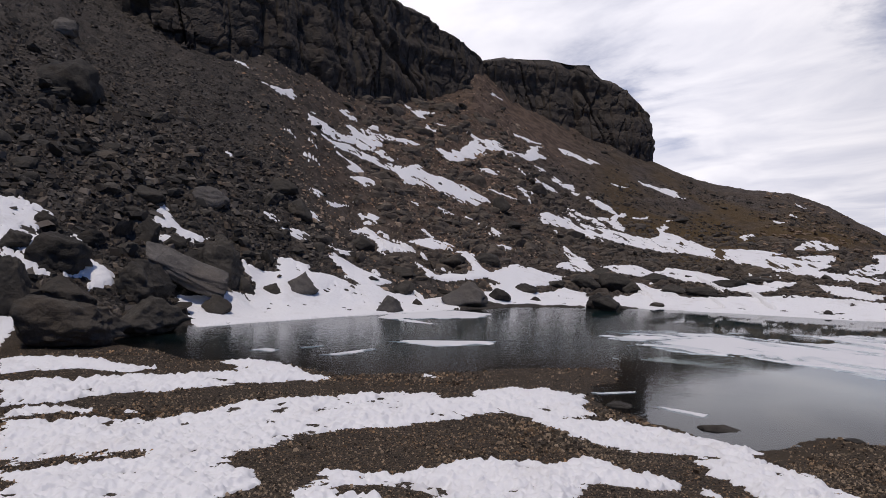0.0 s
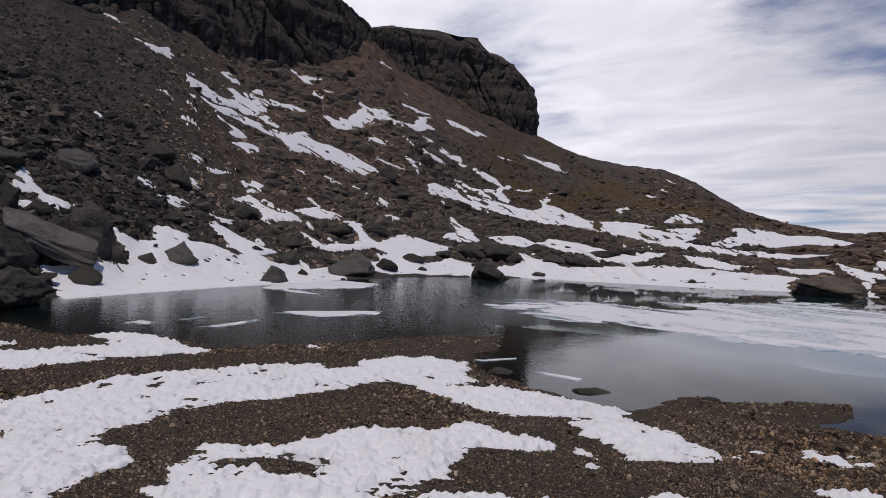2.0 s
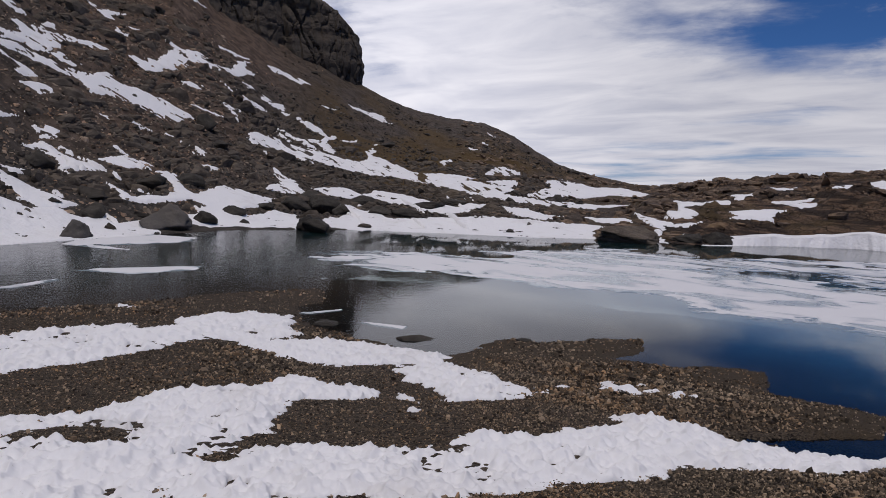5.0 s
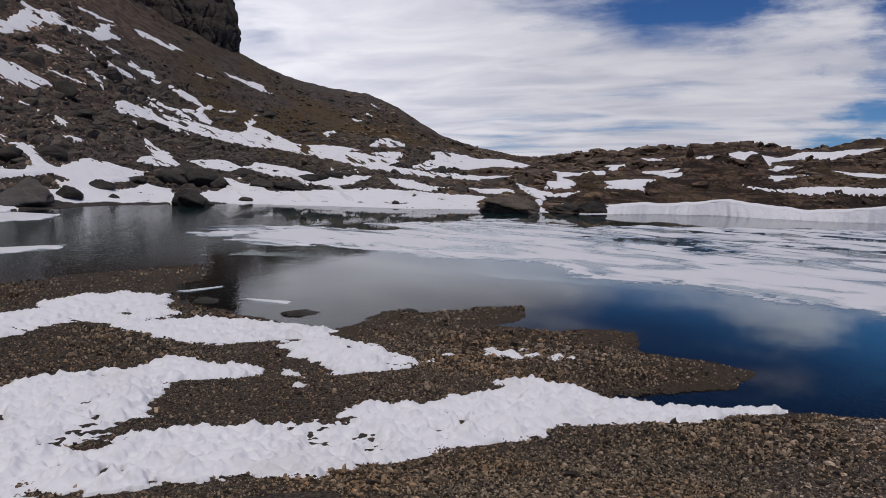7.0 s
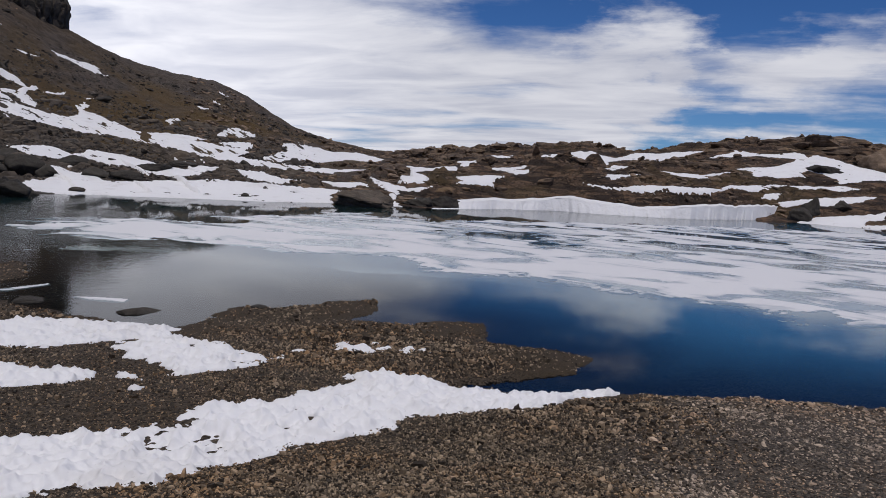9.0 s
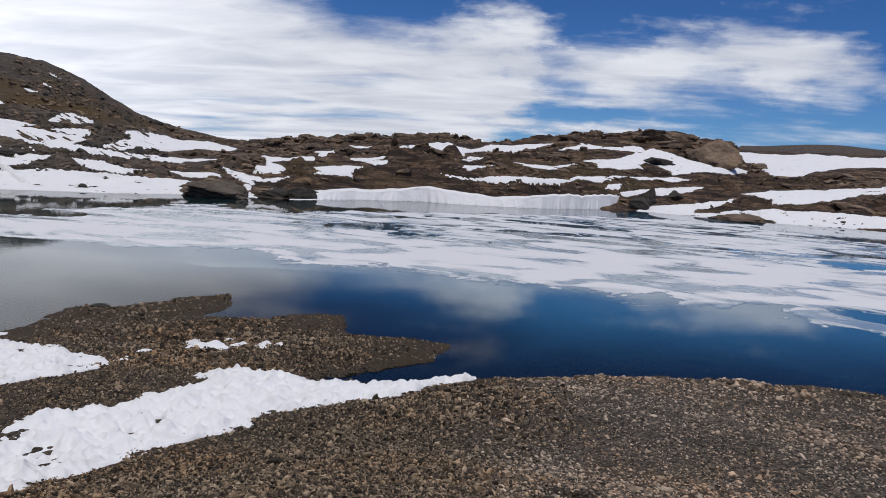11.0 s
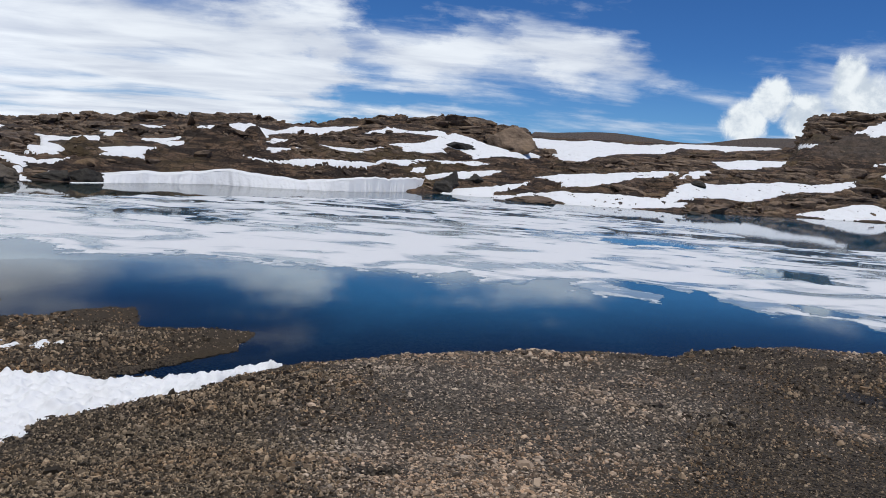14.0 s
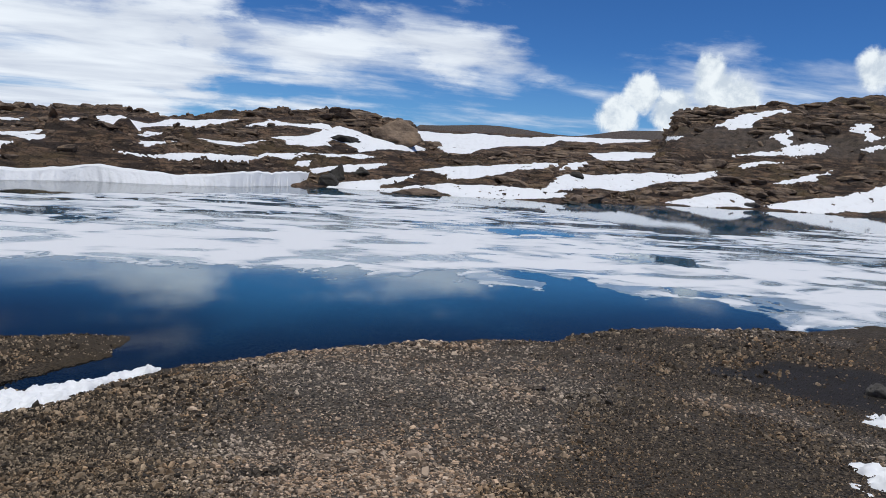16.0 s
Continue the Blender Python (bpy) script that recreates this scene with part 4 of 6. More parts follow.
def islands(mask, least=10):
    """The separate pieces of a mask of cells, largest first."""
    runs, parent, above = [], [], []

    def root(i):
        while parent[i] != i:
            parent[i] = parent[parent[i]]
            i = parent[i]
        return i
    for row, line in enumerate(mask):
        edge = np.flatnonzero(np.diff(np.concatenate([[0], line.astype(np.int8), [0]])))
        now = []
        for a, b in zip(edge[::2], edge[1::2]):
            k = len(runs)
            runs.append((row, a, b))
            parent.append(k)
            now.append(k)
            for j in above:
                if runs[j][1] < b and runs[j][2] > a:
                    parent[root(k)] = root(j)
        above = now
    pieces = {}
    for k, run in enumerate(runs):
        pieces.setdefault(root(k), []).append(run)
    out = []
    for group in pieces.values():
        if sum(b - a for _, a, b in group) < least:
            continue
        m = np.zeros_like(mask)
        for row, a, b in group:
            m[row, a:b] = True
        out.append(m)
    return sorted(out, key=lambda m: -m.sum())


def sandy(x, y):
    """Fine brown silt along the edges of the spits, and a sandy hollow in the bank."""
    r, az = np.hypot(x, y), np.degrees(np.arctan2(x, y))
    out = 1 + 1.7 / np.maximum(r, 1)           # the lee side, away from the bank
    edge = ease(BEACH.distance(x * out, y * out) + 0.5 * fbm(x * 0.7, y * 0.7, 3, 94), 0.55, -0.2) * ease(az, 14, 20) * ease(az, 66, 58)
    bank = ease(fbm(x * 0.5, y * 0.5, 3, 95), 0.25, 0.6) * ease(az, 50, 60)
    return np.clip(np.maximum(edge, 0.5 * bank), 0, 1)


def mud_and_pit(x, y):
    """A bare, wet hollow where the snow's meltwater seeps out, and the darkened pit in the gravel."""
    d = np.hypot((x - 12.7) / 1.7, (y + 5.2) / 2.2) + 0.35 * fbm(x * 0.7, y * 0.7, 4, 97)
    # the pit is bared of stones and darkened by the same mask
    hole = np.hypot((x - PIT[0]) / 0.26, (y - PIT[1]) / 0.18) + 0.3 * fbm(x * 4, y * 4, 3, 98)
    return np.maximum(ease(d, 1.05, 0.75), ease(hole, 1.1, 0.8))


def make_ground():
    az = np.concatenate([spread(-180, -52, 4)[:-1], spread(-52, -40, 0.6)[:-1], spread(-40, 28, 0.24)[:-1], spread(28, 116, 0.19)[:-1], spread(116, 130, 0.6)[:-1], spread(130, 180, 4)])
    r = np.concatenate([[0.0], ring(0.02, 4, 0.06)[:-1], ring(4, 27, 0.011)[:-1], ring(27, 46, 0.012)[:-1], ring(46, 185, 0.0072)[:-1], ring(185, 5000, 0.06)])
    a, rr = np.meshgrid(az, r)
    x, y = rr * np.sin(np.radians(a)), rr * np.cos(np.radians(a))
    z = height(x, y)
    cell = np.maximum.reduce([z[:-1, :-1], z[1:, :-1], z[:-1, 1:], z[1:, 1:]])
    inside = BEACH.distance(x, y)
    gravel = ease(inside, -3, -1.5) + (rr < 40) * (z < 0)
    brown = ease(a + 5 * fbm(x * 0.03, y * 0.03, 3, 41), 26, 42) * ease(rr, 40, 50) * (1 - 0.8 * ease(rr, 190, 220))
    turf = ease(a, 9, 17) * ease(a, 40, 30) * ease(rr, 66, 80) * ease(rr, 150, 120)
    earth = ease(a + 4 * fbm(x * 0.05, y * 0.05, 3, 43), -12, 2) * ease(rr, 50, 70) * (1 - 0.75 * ease(a + 4 * fbm(x * 0.04, y * 0.04, 3, 46), 3, 13))
    knoll = ease(a, 96, 99) * ease(z, 8.5, 9.5) * ease(z, 15, 13)
    brown = np.clip(brown * (1 - 0.8 * knoll), 0, 1)
    ob = new("ground", grid_mesh("ground", x, y, z, cell > -1.6, GROUND, attributes=(("gravel", np.clip(gravel, 0, 1)), ("brown", brown), ("turf", turf), ("earth", earth), ("damp", dampness(x, y)), ("sand", sandy(x, y)), ("mud_pit", mud_and_pit(x, y)))))
    tagged(ob, "grey scree slopes, brown bedded rock hills and gravel beach", "ground", kind="structure")


def make_water():
    a, rr = np.meshgrid(spread(-34, 126, 0.5), np.concatenate([ring(10, 30, 0.012)[:-1], ring(30, 160, 0.02)]))
    x, y = rr * np.sin(np.radians(a)), rr * np.cos(np.radians(a))
    depth = -height(x, y, False)
    cell = np.maximum.reduce([depth[:-1, :-1], depth[1:, :-1], depth[:-1, 1:], depth[1:, 1:]])
    ob = new("water", grid_mesh("water", x, y, np.zeros_like(x), cell > -0.4, WATER, attributes=(("depth", np.clip(depth, 0, 3)),)))
    tagged(ob, "cold dark-blue mountain lake, ruffled below the scree", "water", kind="structure")


def make_cliff(name, label, line, lean, seed):
    """A bedded rock wall along a line on the plan (azimuth, distance, elevation of foot and of top)."""
    line = np.array(line, float)
    px, py = line[:, 1] * np.sin(np.radians(line[:, 0])), line[:, 1] * np.cos(np.radians(line[:, 0]))
    foot, top = EYE + line[:, 1] * np.tan(np.radians(line[:, 2])), EYE + line[:, 1] * np.tan(np.radians(line[:, 3]))
    run = np.concatenate([[0], np.cumsum(np.hypot(np.diff(px), np.diff(py)))])
    s = spread(0, run[-1], 0.21)
    bx, by, zf, zt = (np.interp(s, run, v) for v in (px, py, foot, top))
    # soften the corners of the line
    width = 19
    kernel = np.ones(width) / width
    bx, by = (np.convolve(np.pad(v, width // 2, "edge"), kernel, "valid") for v in (bx, by))
    tx, ty = np.gradient(bx), np.gradient(by)
    n = np.hypot(tx, ty)
    nx, ny = -ty / n, tx / n                  # away from the camera, when the line runs to the right
    v = np.concatenate([spread(-0.25, 1.0, 0.012), 1.0 + 0.0 * spread(0.1, 1, 0.12)])
    back = np.concatenate([0 * spread(-0.25, 1.0, 0.012), spread(0.4, 45, 3.2)[:len(spread(0.1, 1, 0.12))]])
    S, V = np.meshgrid(s, v)
    B = np.repeat(back[:, None], len(s), 1)
    H = np.repeat((zt - zf)[None], len(v), 0)
    Z = zf[None] + V * H
    warp = Z + 0.9 * fbm(S * 0.05, Z * 0.1, 3, seed + 3)
    beds = 0.30 * fbm(warp * 0.30, S * 0.02, 3, seed, 0.6)
    ledge = 0.22 * np.abs(value_noise(warp * 0.5, S * 0.03, seed + 5))
    butt = 1.3 * fbm(S * 0.11, Z * 0.03, 3, seed + 9, 0.45)
    crack = -1.3 * np.exp(-(value_noise(S * 0.30 + 0.1 * Z, Z * 0.05, seed + 13) / 0.08) ** 2) - 0.6 * np.exp(-(value_noise(S * 0.75, Z * 0.11, seed + 14) / 0.1) ** 2)
    fine = 0.09 * fbm(S * 0.9, Z * 0.5, 5, seed + 17, 0.62)
    for wide, tall, deep, k in ((3.2, 5.0, 0.34, 31), (1.1, 0.9, 0.07, 33)):
        value, joint = blocks(S / wide + 0.3 * fbm(S * 0.3, Z * 0.3, 2, seed + k), warp / tall, seed + k)
        fine = fine + deep * value - 0.6 * deep * np.exp(-(joint / 0.12) ** 2)
    out = (beds + ledge + butt + crack + fine) * (B == 0) + (beds[-1] + butt)[:1] * 0
    off = lean * np.maximum(V, 0) * H - out + B
    off = off + 1.6 * ease(V, 0.86, 1.0) ** 2
    Z = Z + (0.3 * fbm(S * 0.2, B * 0.1, 3, seed + 21)) * ease(V, 0.9, 1.0) + B * 0.06
    x, y = bx[None] + nx[None] * off, by[None] + ny[None] * off
    keep = np.ones((x.shape[0] - 1, x.shape[1] - 1), bool)
    ob = new(name, grid_mesh(name, x, y, Z, keep, CLIFF, smooth=False))
    return tagged(ob, label, "cliff", kind="structure")


make_ground()
make_water()
make_cliff("cliff_west", "dark bedded rock wall above the scree slope", (
    (-60, 82, 18, 23), (-40, 80, 19, 23), (-30, 78, 18, 22.5), (-26, 77, 16.5, 21.5), (-20.5, 71, 13.8, 20.4), (-17, 74, 14.2, 20.4), (-14, 78, 14.5, 20.6), (-10.5, 84, 13.4, 20.8), (-6.9, 91, 11.7, 21.0),
    (-4.9, 94, 11.9, 20.6), (-3.2, 101, 12.9, 19.9), (-1.2, 107, 13.4, 18.8), (0.9, 112, 13.8, 17.0), (2.3, 117, 14.1, 16.2), (2.9, 124, 13.6, 15.2), (2.8, 150, 12, 13)), 0.12, 101)
make_cliff("cliff_butte", "dark flat-topped rock butte with a sheer edge", (
    (0.5, 122, 13.5, 14.5), (2.3, 121, 13.9, 15.2), (4.9, 124, 11.9, 15.6), (7.6, 127, 10.3, 15.5), (9.8, 130, 9.2, 15.3), (11.9, 132, 8.3, 15.1), (13.0, 134, 7.9, 14.0), (14.6, 136, 7.4, 13.1),
    (15.5, 137.5, 7.1, 12.4), (15.9, 140, 6.9, 11.6), (15.9, 150, 6.4, 10.6), (15.2, 185, 5, 9)), 0.10, 202)

# ---- snow and ice ----
SNOW_FIELDS = []      # outlines of the snow on the beach, which keep the gravel off


def down_the_scree(x, y):
    """Bearings along and across the runnels of the slope, which fall aslant to the right."""
    r, az = np.hypot(x, y), np.degrees(np.arctan2(x, y))
    rise = np.degrees(np.arctan2(far_height(az, r) - EYE, r))
    return 0.90 * az - 0.43 * rise, 0.43 * az + 0.90 * rise


def cover(x, y, outline, holes, ragged, scale, seed, flat=1.0):
    d = outline.distance(x, y)
    for hole in holes:
        d = np.minimum(d, -hole.distance(x, y))
    return d + ragged * fbm(x * scale * flat, y * scale, 4, seed, 0.6)


def patch_grid(points, az_step, r_ratio, margin=0.04):
    p = np.array(points)
    az, r = np.degrees(np.arctan2(p[:, 0], p[:, 1])), np.hypot(p[:, 0], p[:, 1])
    pad = 1.2 * margin
    a, rr = np.meshgrid(spread(az.min() - 0.6, az.max() + 0.6, az_step), ring(r.min() * (1 - pad), r.max() * (1 + pad), r_ratio))
    return a, rr, rr * np.sin(np.radians(a)), rr * np.cos(np.radians(a))


def snow_patch(points, thick=0.3, holes=(), ragged=0.25, scale=0.6, cups=0.0, speckle=0.0, az_step=0.10, r_ratio=0.004, label="thin old snow on the beach", seed=1):
    """Old snow lying over the ground inside an outline, thinning out to a ragged edge."""
    outline, holes = Outline(points), [Outline(h) for h in holes]
    a, rr, x, y = patch_grid(points, az_step, r_ratio)
    s = cover(x, y, outline, holes, ragged, scale, seed)
    if speckle:
        s = np.minimum(s, 0.4 * (speckle - fbm(x * 2.1, y * 2.1, 4, seed + 50, 0.6)))
    ground = height(x, y)
    body = thick * (1 - np.exp(-np.maximum(s, 0) / 0.35))
    z = ground + body
    if cups:
        # hollows melted into the surface by the sun
        bowl = 0.75 * np.minimum(cells(x * 4.6, y * 4.6, 61), 0.75) ** 2 + 0.45 * np.minimum(cells(x * 9.5, y * 9.5, 67), 0.75) ** 2
        z = z + cups * (1.5 * bowl - 0.32) * ease(s, 0, 0.15) + 0.03 * value_noise(x * 0.9, y * 0.9, 71)
    z = np.where(s > 0, z, ground - np.minimum(0.25, 0.03 + 0.5 * np.abs(s)))
    top = np.maximum.reduce([s[:-1, :-1], s[1:, :-1], s[:-1, 1:], s[1:, 1:]])
    SNOW_FIELDS.append((outline, holes, ragged, scale, seed))
    for piece in islands(top > 0, 10)[:12]:
        tagged(new("snow_patch", grid_mesh("snow_patch", x, y, z, piece, SNOW)), label, "snow patch", group="snow patches")


def snow_wall(points, heights, depth, label):
    """A melting snow bank that stands over the water with a fluted face."""
    line = np.array(points, float)
    run = np.concatenate([[0], np.cumsum(np.hypot(*np.diff(line, axis=0).T))])
    s = spread(0, run[-1], 0.10)
    bx, by = np.interp(s, run, line[:, 0]), np.interp(s, run, line[:, 1])
    d = np.hypot(bx, by)
    nx, ny = bx / d, by / d
    v = np.concatenate([spread(-0.15, 1.0, 0.045), spread(1.1, 2.0, 0.06)])
    S, V = np.meshgrid(s, v)
    tall = 0.74 * np.interp(S, run, heights) * (1 + 0.10 * fbm(S * 0.3, S * 0, 3, 81, 0.5) + 0.06 * value_noise(S * 1.3, S * 0, 82)) * ease(S, 0, 1.5) * ease(S, run[-1], run[-1] - 1.5) + 0.05
    flute = 0.16 * np.abs(value_noise(S * 1.9, V * 0.5, 83)) + 0.26 * np.abs(value_noise(S * 3.3 + 0.5 * V, V * 0.6, 84)) + 0.3 * fbm(S * 0.25, V * 0.2, 3, 87)
    off = np.where(V < 1, 0.55 * np.clip(V, 0, 1) * tall - flute * (1 - 0.6 * V), 0.55 * tall + (V - 1) * depth)
    z = np.where(V < 1, V * tall, tall + (V - 1) * 0.12)
    z = z - 1.2 * ease(V, 1.7, 2.0)
    x, y = bx[None] + nx[None] * off, by[None] + ny[None] * off
    ob = new("snow_bank", grid_mesh("snow_bank", x, y, z, np.ones((x.shape[0] - 1, x.shape[1] - 1), bool), SNOW))
    return tagged(ob, label, "snow bank", group="snow patches")


def ice_sheet(points, holes=(), ragged=0.4, scale=0.35, rotten=0.0, az_step=0.16, r_ratio=0.008, label="grey-white floating ice floe on the lake", seed=5, lift=0.018):
    """Floating ice, cut by leads and melted holes where it is rotten."""
    outline, holes = Outline(points), [Outline(h) for h in holes]
    a, rr, x, y = patch_grid(points, az_step, r_ratio)
    s = cover(x, y, outline, holes, ragged, scale, seed, 0.45) + (0.75 * fbm(x * 0.62, y * 0.75, 5, seed + 7, 0.66) if rotten else 0.0)
    if rotten:
        # long leads lie across the view, more of them to the far right end
        lead = fbm((0.42 * x - 0.91 * y) * 0.10, (0.91 * x + 0.42 * y) * 0.27, 5, seed + 3, 0.62)
        thin = value_noise((0.42 * x - 0.91 * y) * 0.035, (0.91 * x + 0.42 * y) * 0.16, seed + 9) + 0.25 * value_noise((0.42 * x - 0.91 * y) * 0.12, (0.91 * x + 0.42 * y) * 0.5, seed + 10)
        s = np.minimum(s, 9.0 * (np.abs(thin) - 0.022) + 4.0 * ease(rr, 40, 30))
        s = np.minimum(s, (rotten + 0.5 * ease(rr, 62, 34) + 0.6 * ease(a, 38, 24) - 0.16 * ease(a, 66, 92) - lead) * 2.5)
    z = np.where(s > 0, lift * (1 - np.exp(-np.maximum(s, 0) / 0.25)) + 0.004, -0.02)
    top = np.maximum.reduce([s[:-1, :-1], s[1:, :-1], s[:-1, 1:], s[1:, 1:]])
    for k, piece in enumerate(islands(top > 0, 8)[:60]):
        ob = new("ice_floe", grid_mesh("ice_floe", x, y, z, piece, ICE, attributes=(("thick", np.clip(s / (7.0 if rotten else 0.8), 0, 1)),)))
        tagged(ob, label if k == 0 else "small piece of grey lake ice adrift", "ice floe", group="ice floes")


snow_patch([(-13.11, 21.30), (-10.70, 21.53), (-9.15, 20.37), (-8.01, 20.14), (-8.36, 19.30), (-10.27, 19.16), (-11.45, 18.62)], thick=0.12, ragged=0.16, scale=2.4, cups=0.125, speckle=0.9, az_step=0.11, r_ratio=0.0036, label="thin tongue of dirty snow on the gravel beach", seed=11)
snow_patch([(-10.70, 17.41), (-8.97, 18.09), (-7.01, 18.58), (-5.58, 19.75), (-5.70, 20.72), (-6.62, 21.84), (-5.93, 22.18), (-4.72, 21.46), (-3.86, 20.56), (-2.82, 19.56), (-3.25, 18.96), (-4.73, 18.29), (-6.10, 17.26), (-7.47, 16.40), (-8.42, 15.53), (-9.15, 14.92)], thick=0.15, ragged=0.16, scale=2.4, cups=0.125, speckle=0.9, az_step=0.11, r_ratio=0.0036, label="thin tongue of dirty snow on the gravel beach", seed=12)
snow_patch([(-9.06, 14.77), (-7.98, 15.16), (-6.68, 14.68), (-5.32, 14.76), (-4.59, 15.44), (-2.87, 16.78), (-1.06, 17.48), (-0.09, 17.63), (0.32, 16.72), (0.59, 17.07), (1.21, 18.29), (2.39, 18.52), (3.24, 18.34), (3.84, 18.40), (3.43, 16.95), (3.58, 15.79), (2.74, 15.40), (4.08, 15.41), (4.96, 14.74), (5.52, 13.79), (5.96, 13.18), (5.60, 12.72), (4.60, 12.45), (3.36, 12.63), (2.62, 13.45), (2.06, 14.42), (2.01, 15.41), (1.42, 15.65), (0.66, 15.19), (0.18, 15.51), (0.44, 15.13), (0.06, 14.70), (-0.84, 14.19), (-1.83, 13.24), (-2.62, 13.02), (-2.60, 12.01), (-3.04, 11.19), (-3.12, 10.58), (-2.45, 10.10), (-2.33, 9.29), (-2.72, 8.57), (-2.60, 7.01), (-4.18, 6.88)], thick=0.09,
           holes=[[(-8.54, 13.93), (-8.13, 14.38), (-6.88, 14.61), (-5.45, 14.49), (-6.61, 14.05), (-7.82, 13.83)], [(-6.31, 10.33), (-5.46, 11.08), (-4.62, 11.28), (-4.51, 10.71), (-5.32, 10.32), (-6.03, 9.88)]], ragged=0.16, scale=2.2, cups=0.125, speckle=1.0, az_step=0.11, r_ratio=0.0036, label="wide sun-cupped snow field on the gravel beach", seed=13)
snow_patch([(0.12, 10.62), (0.79, 10.85), (1.51, 10.86), (2.81, 11.56), (2.97, 10.64), (3.53, 10.19), (2.87, 9.40), (2.23, 9.51), (1.66, 9.01), (1.49, 8.60), (1.74, 8.15), (1.01, 7.82), (0.71, 7.43), (1.19, 7.57), (1.69, 7.56), (2.32, 7.47), (2.87, 7.23), (3.40, 7.20), (3.88, 7.44), (4.42, 7.16), (5.00, 7.42), (5.76, 7.48), (6.83, 8.07), (7.52, 8.08), (7.67, 7.37), (7.34, 6.80), (7.83, 6.75), (8.42, 6.63), (7.83, 5.91), (6.44, 5.32), (5.52, 5.73), (4.91, 5.78), (4.00, 5.74), (3.56, 5.67), (2.90, 5.56), (2.36, 5.31), (1.83, 5.62), (0.89, 6.07), (0.34, 6.37), (0.10, 6.41)], thick=0.10,
           holes=[], ragged=0.16, scale=2.2, cups=0.125, speckle=1.0, az_step=0.11, r_ratio=0.0036, label="wide sun-cupped snow field on the gravel beach", seed=14)
snow_patch([(-1.80, 8.01), (-1.48, 8.15), (-1.84, 8.64), (-1.69, 9.24), (-1.63, 9.95), (-0.81, 9.97), (-0.16, 10.52), (0.62, 10.70), (1.02, 10.67), (1.01, 9.57), (0.51, 8.29), (0.30, 7.20), (0.21, 5.17), (-1.35, 6.06)], thick=0.09,
           holes=[[(-1.51, 8.60), (-1.15, 8.87), (-0.76, 9.10), (-0.79, 8.81), (-1.39, 8.56)], [(-0.60, 9.05), (-0.12, 9.01), (-0.07, 8.36), (-0.43, 8.41)]], ragged=0.16, scale=2.2, cups=0.125, speckle=1.0, az_step=0.11, r_ratio=0.0036, label="wide sun-cupped snow field on the gravel beach", seed=15)
snow_patch([(4.43, 11.97), (5.19, 12.49), (5.61, 12.37), (5.83, 11.13), (5.68, 10.03), (6.09, 9.59), (5.23, 9.20), (4.51, 9.04), (4.19, 9.32), (4.44, 10.62), (4.20, 11.05)], thick=0.11, ragged=0.16, scale=2.4, cups=0.125, speckle=0.9, az_step=0.11, r_ratio=0.0036, label="thin tongue of dirty snow on the gravel beach", seed=16)
snow_patch([(7.23, 9.79), (7.75, 10.33), (8.06, 10.47), (7.71, 9.93), (8.07, 10.06), (8.17, 9.92), (7.72, 9.41), (7.70, 9.58), (7.39, 9.52), (7.42, 9.78), (7.22, 9.67)], thick=0.2, ragged=0.07, scale=4.0, az_step=0.05, r_ratio=0.0016, label="last lump of snow melting on the gravel spit", seed=17)
snow_patch([(7.88, 9.62), (7.96, 9.56), (7.61, 9.19)], thick=0.2, ragged=0.07, scale=4.0, az_step=0.05, r_ratio=0.0016, label="last lump of snow melting on the gravel spit", seed=18)
snow_patch([(8.19, 9.75), (8.30, 9.76), (8.51, 9.78), (8.14, 9.43), (7.93, 9.37)], thick=0.2, ragged=0.07, scale=4.0, az_step=0.05, r_ratio=0.0016, label="last lump of snow melting on the gravel spit", seed=19)
snow_patch([(8.44, 9.41), (8.69, 9.49), (8.79, 9.38), (8.57, 9.19), (8.36, 9.16)], thick=0.2, ragged=0.07, scale=4.0, az_step=0.05, r_ratio=0.0016, label="last lump of snow melting on the gravel spit", seed=20)
snow_patch([(8.70, 9.24), (8.90, 9.25), (8.75, 8.94), (8.61, 9.04)], thick=0.2, ragged=0.07, scale=4.0, az_step=0.05, r_ratio=0.0016, label="last lump of snow melting on the gravel spit", seed=21)
snow_patch([(8.47, 10.23), (8.62, 10.22), (8.42, 10.01)], thick=0.2, ragged=0.07, scale=4.0, az_step=0.05, r_ratio=0.0016, label="last lump of snow melting on the gravel spit", seed=22)
snow_patch([(6.60, 10.02), (6.73, 9.98), (6.61, 9.86)], thick=0.2, ragged=0.07, scale=4.0, az_step=0.05, r_ratio=0.0016, label="last lump of snow melting on the gravel spit", seed=23)
snow_patch([(6.09, 7.84), (6.19, 7.84), (6.05, 7.69)], thick=0.2, ragged=0.07, scale=4.0, az_step=0.05, r_ratio=0.0016, label="last lump of snow melting on the gravel spit", seed=24)
snow_patch([(8.06, 6.82), (8.46, 6.76), (9.24, 6.77), (9.71, 6.67), (10.21, 6.34), (10.43, 6.06), (10.04, 5.76), (9.68, 6.19), (8.33, 5.67), (7.18, 5.19), (6.52, 5.18), (7.01, 5.99)], thick=0.10, ragged=0.16, scale=2.4, cups=0.125, speckle=0.9, az_step=0.11, r_ratio=0.0036, label="thin tongue of dirty snow on the gravel beach", seed=25)
snow_patch([(3.77, 10.02), (3.94, 9.63), (3.72, 9.29), (3.67, 9.67)], thick=0.07, ragged=0.16, scale=2.4, cups=0.125, speckle=0.9, az_step=0.11, r_ratio=0.0036, label="thin tongue of dirty snow on the gravel beach", seed=26)
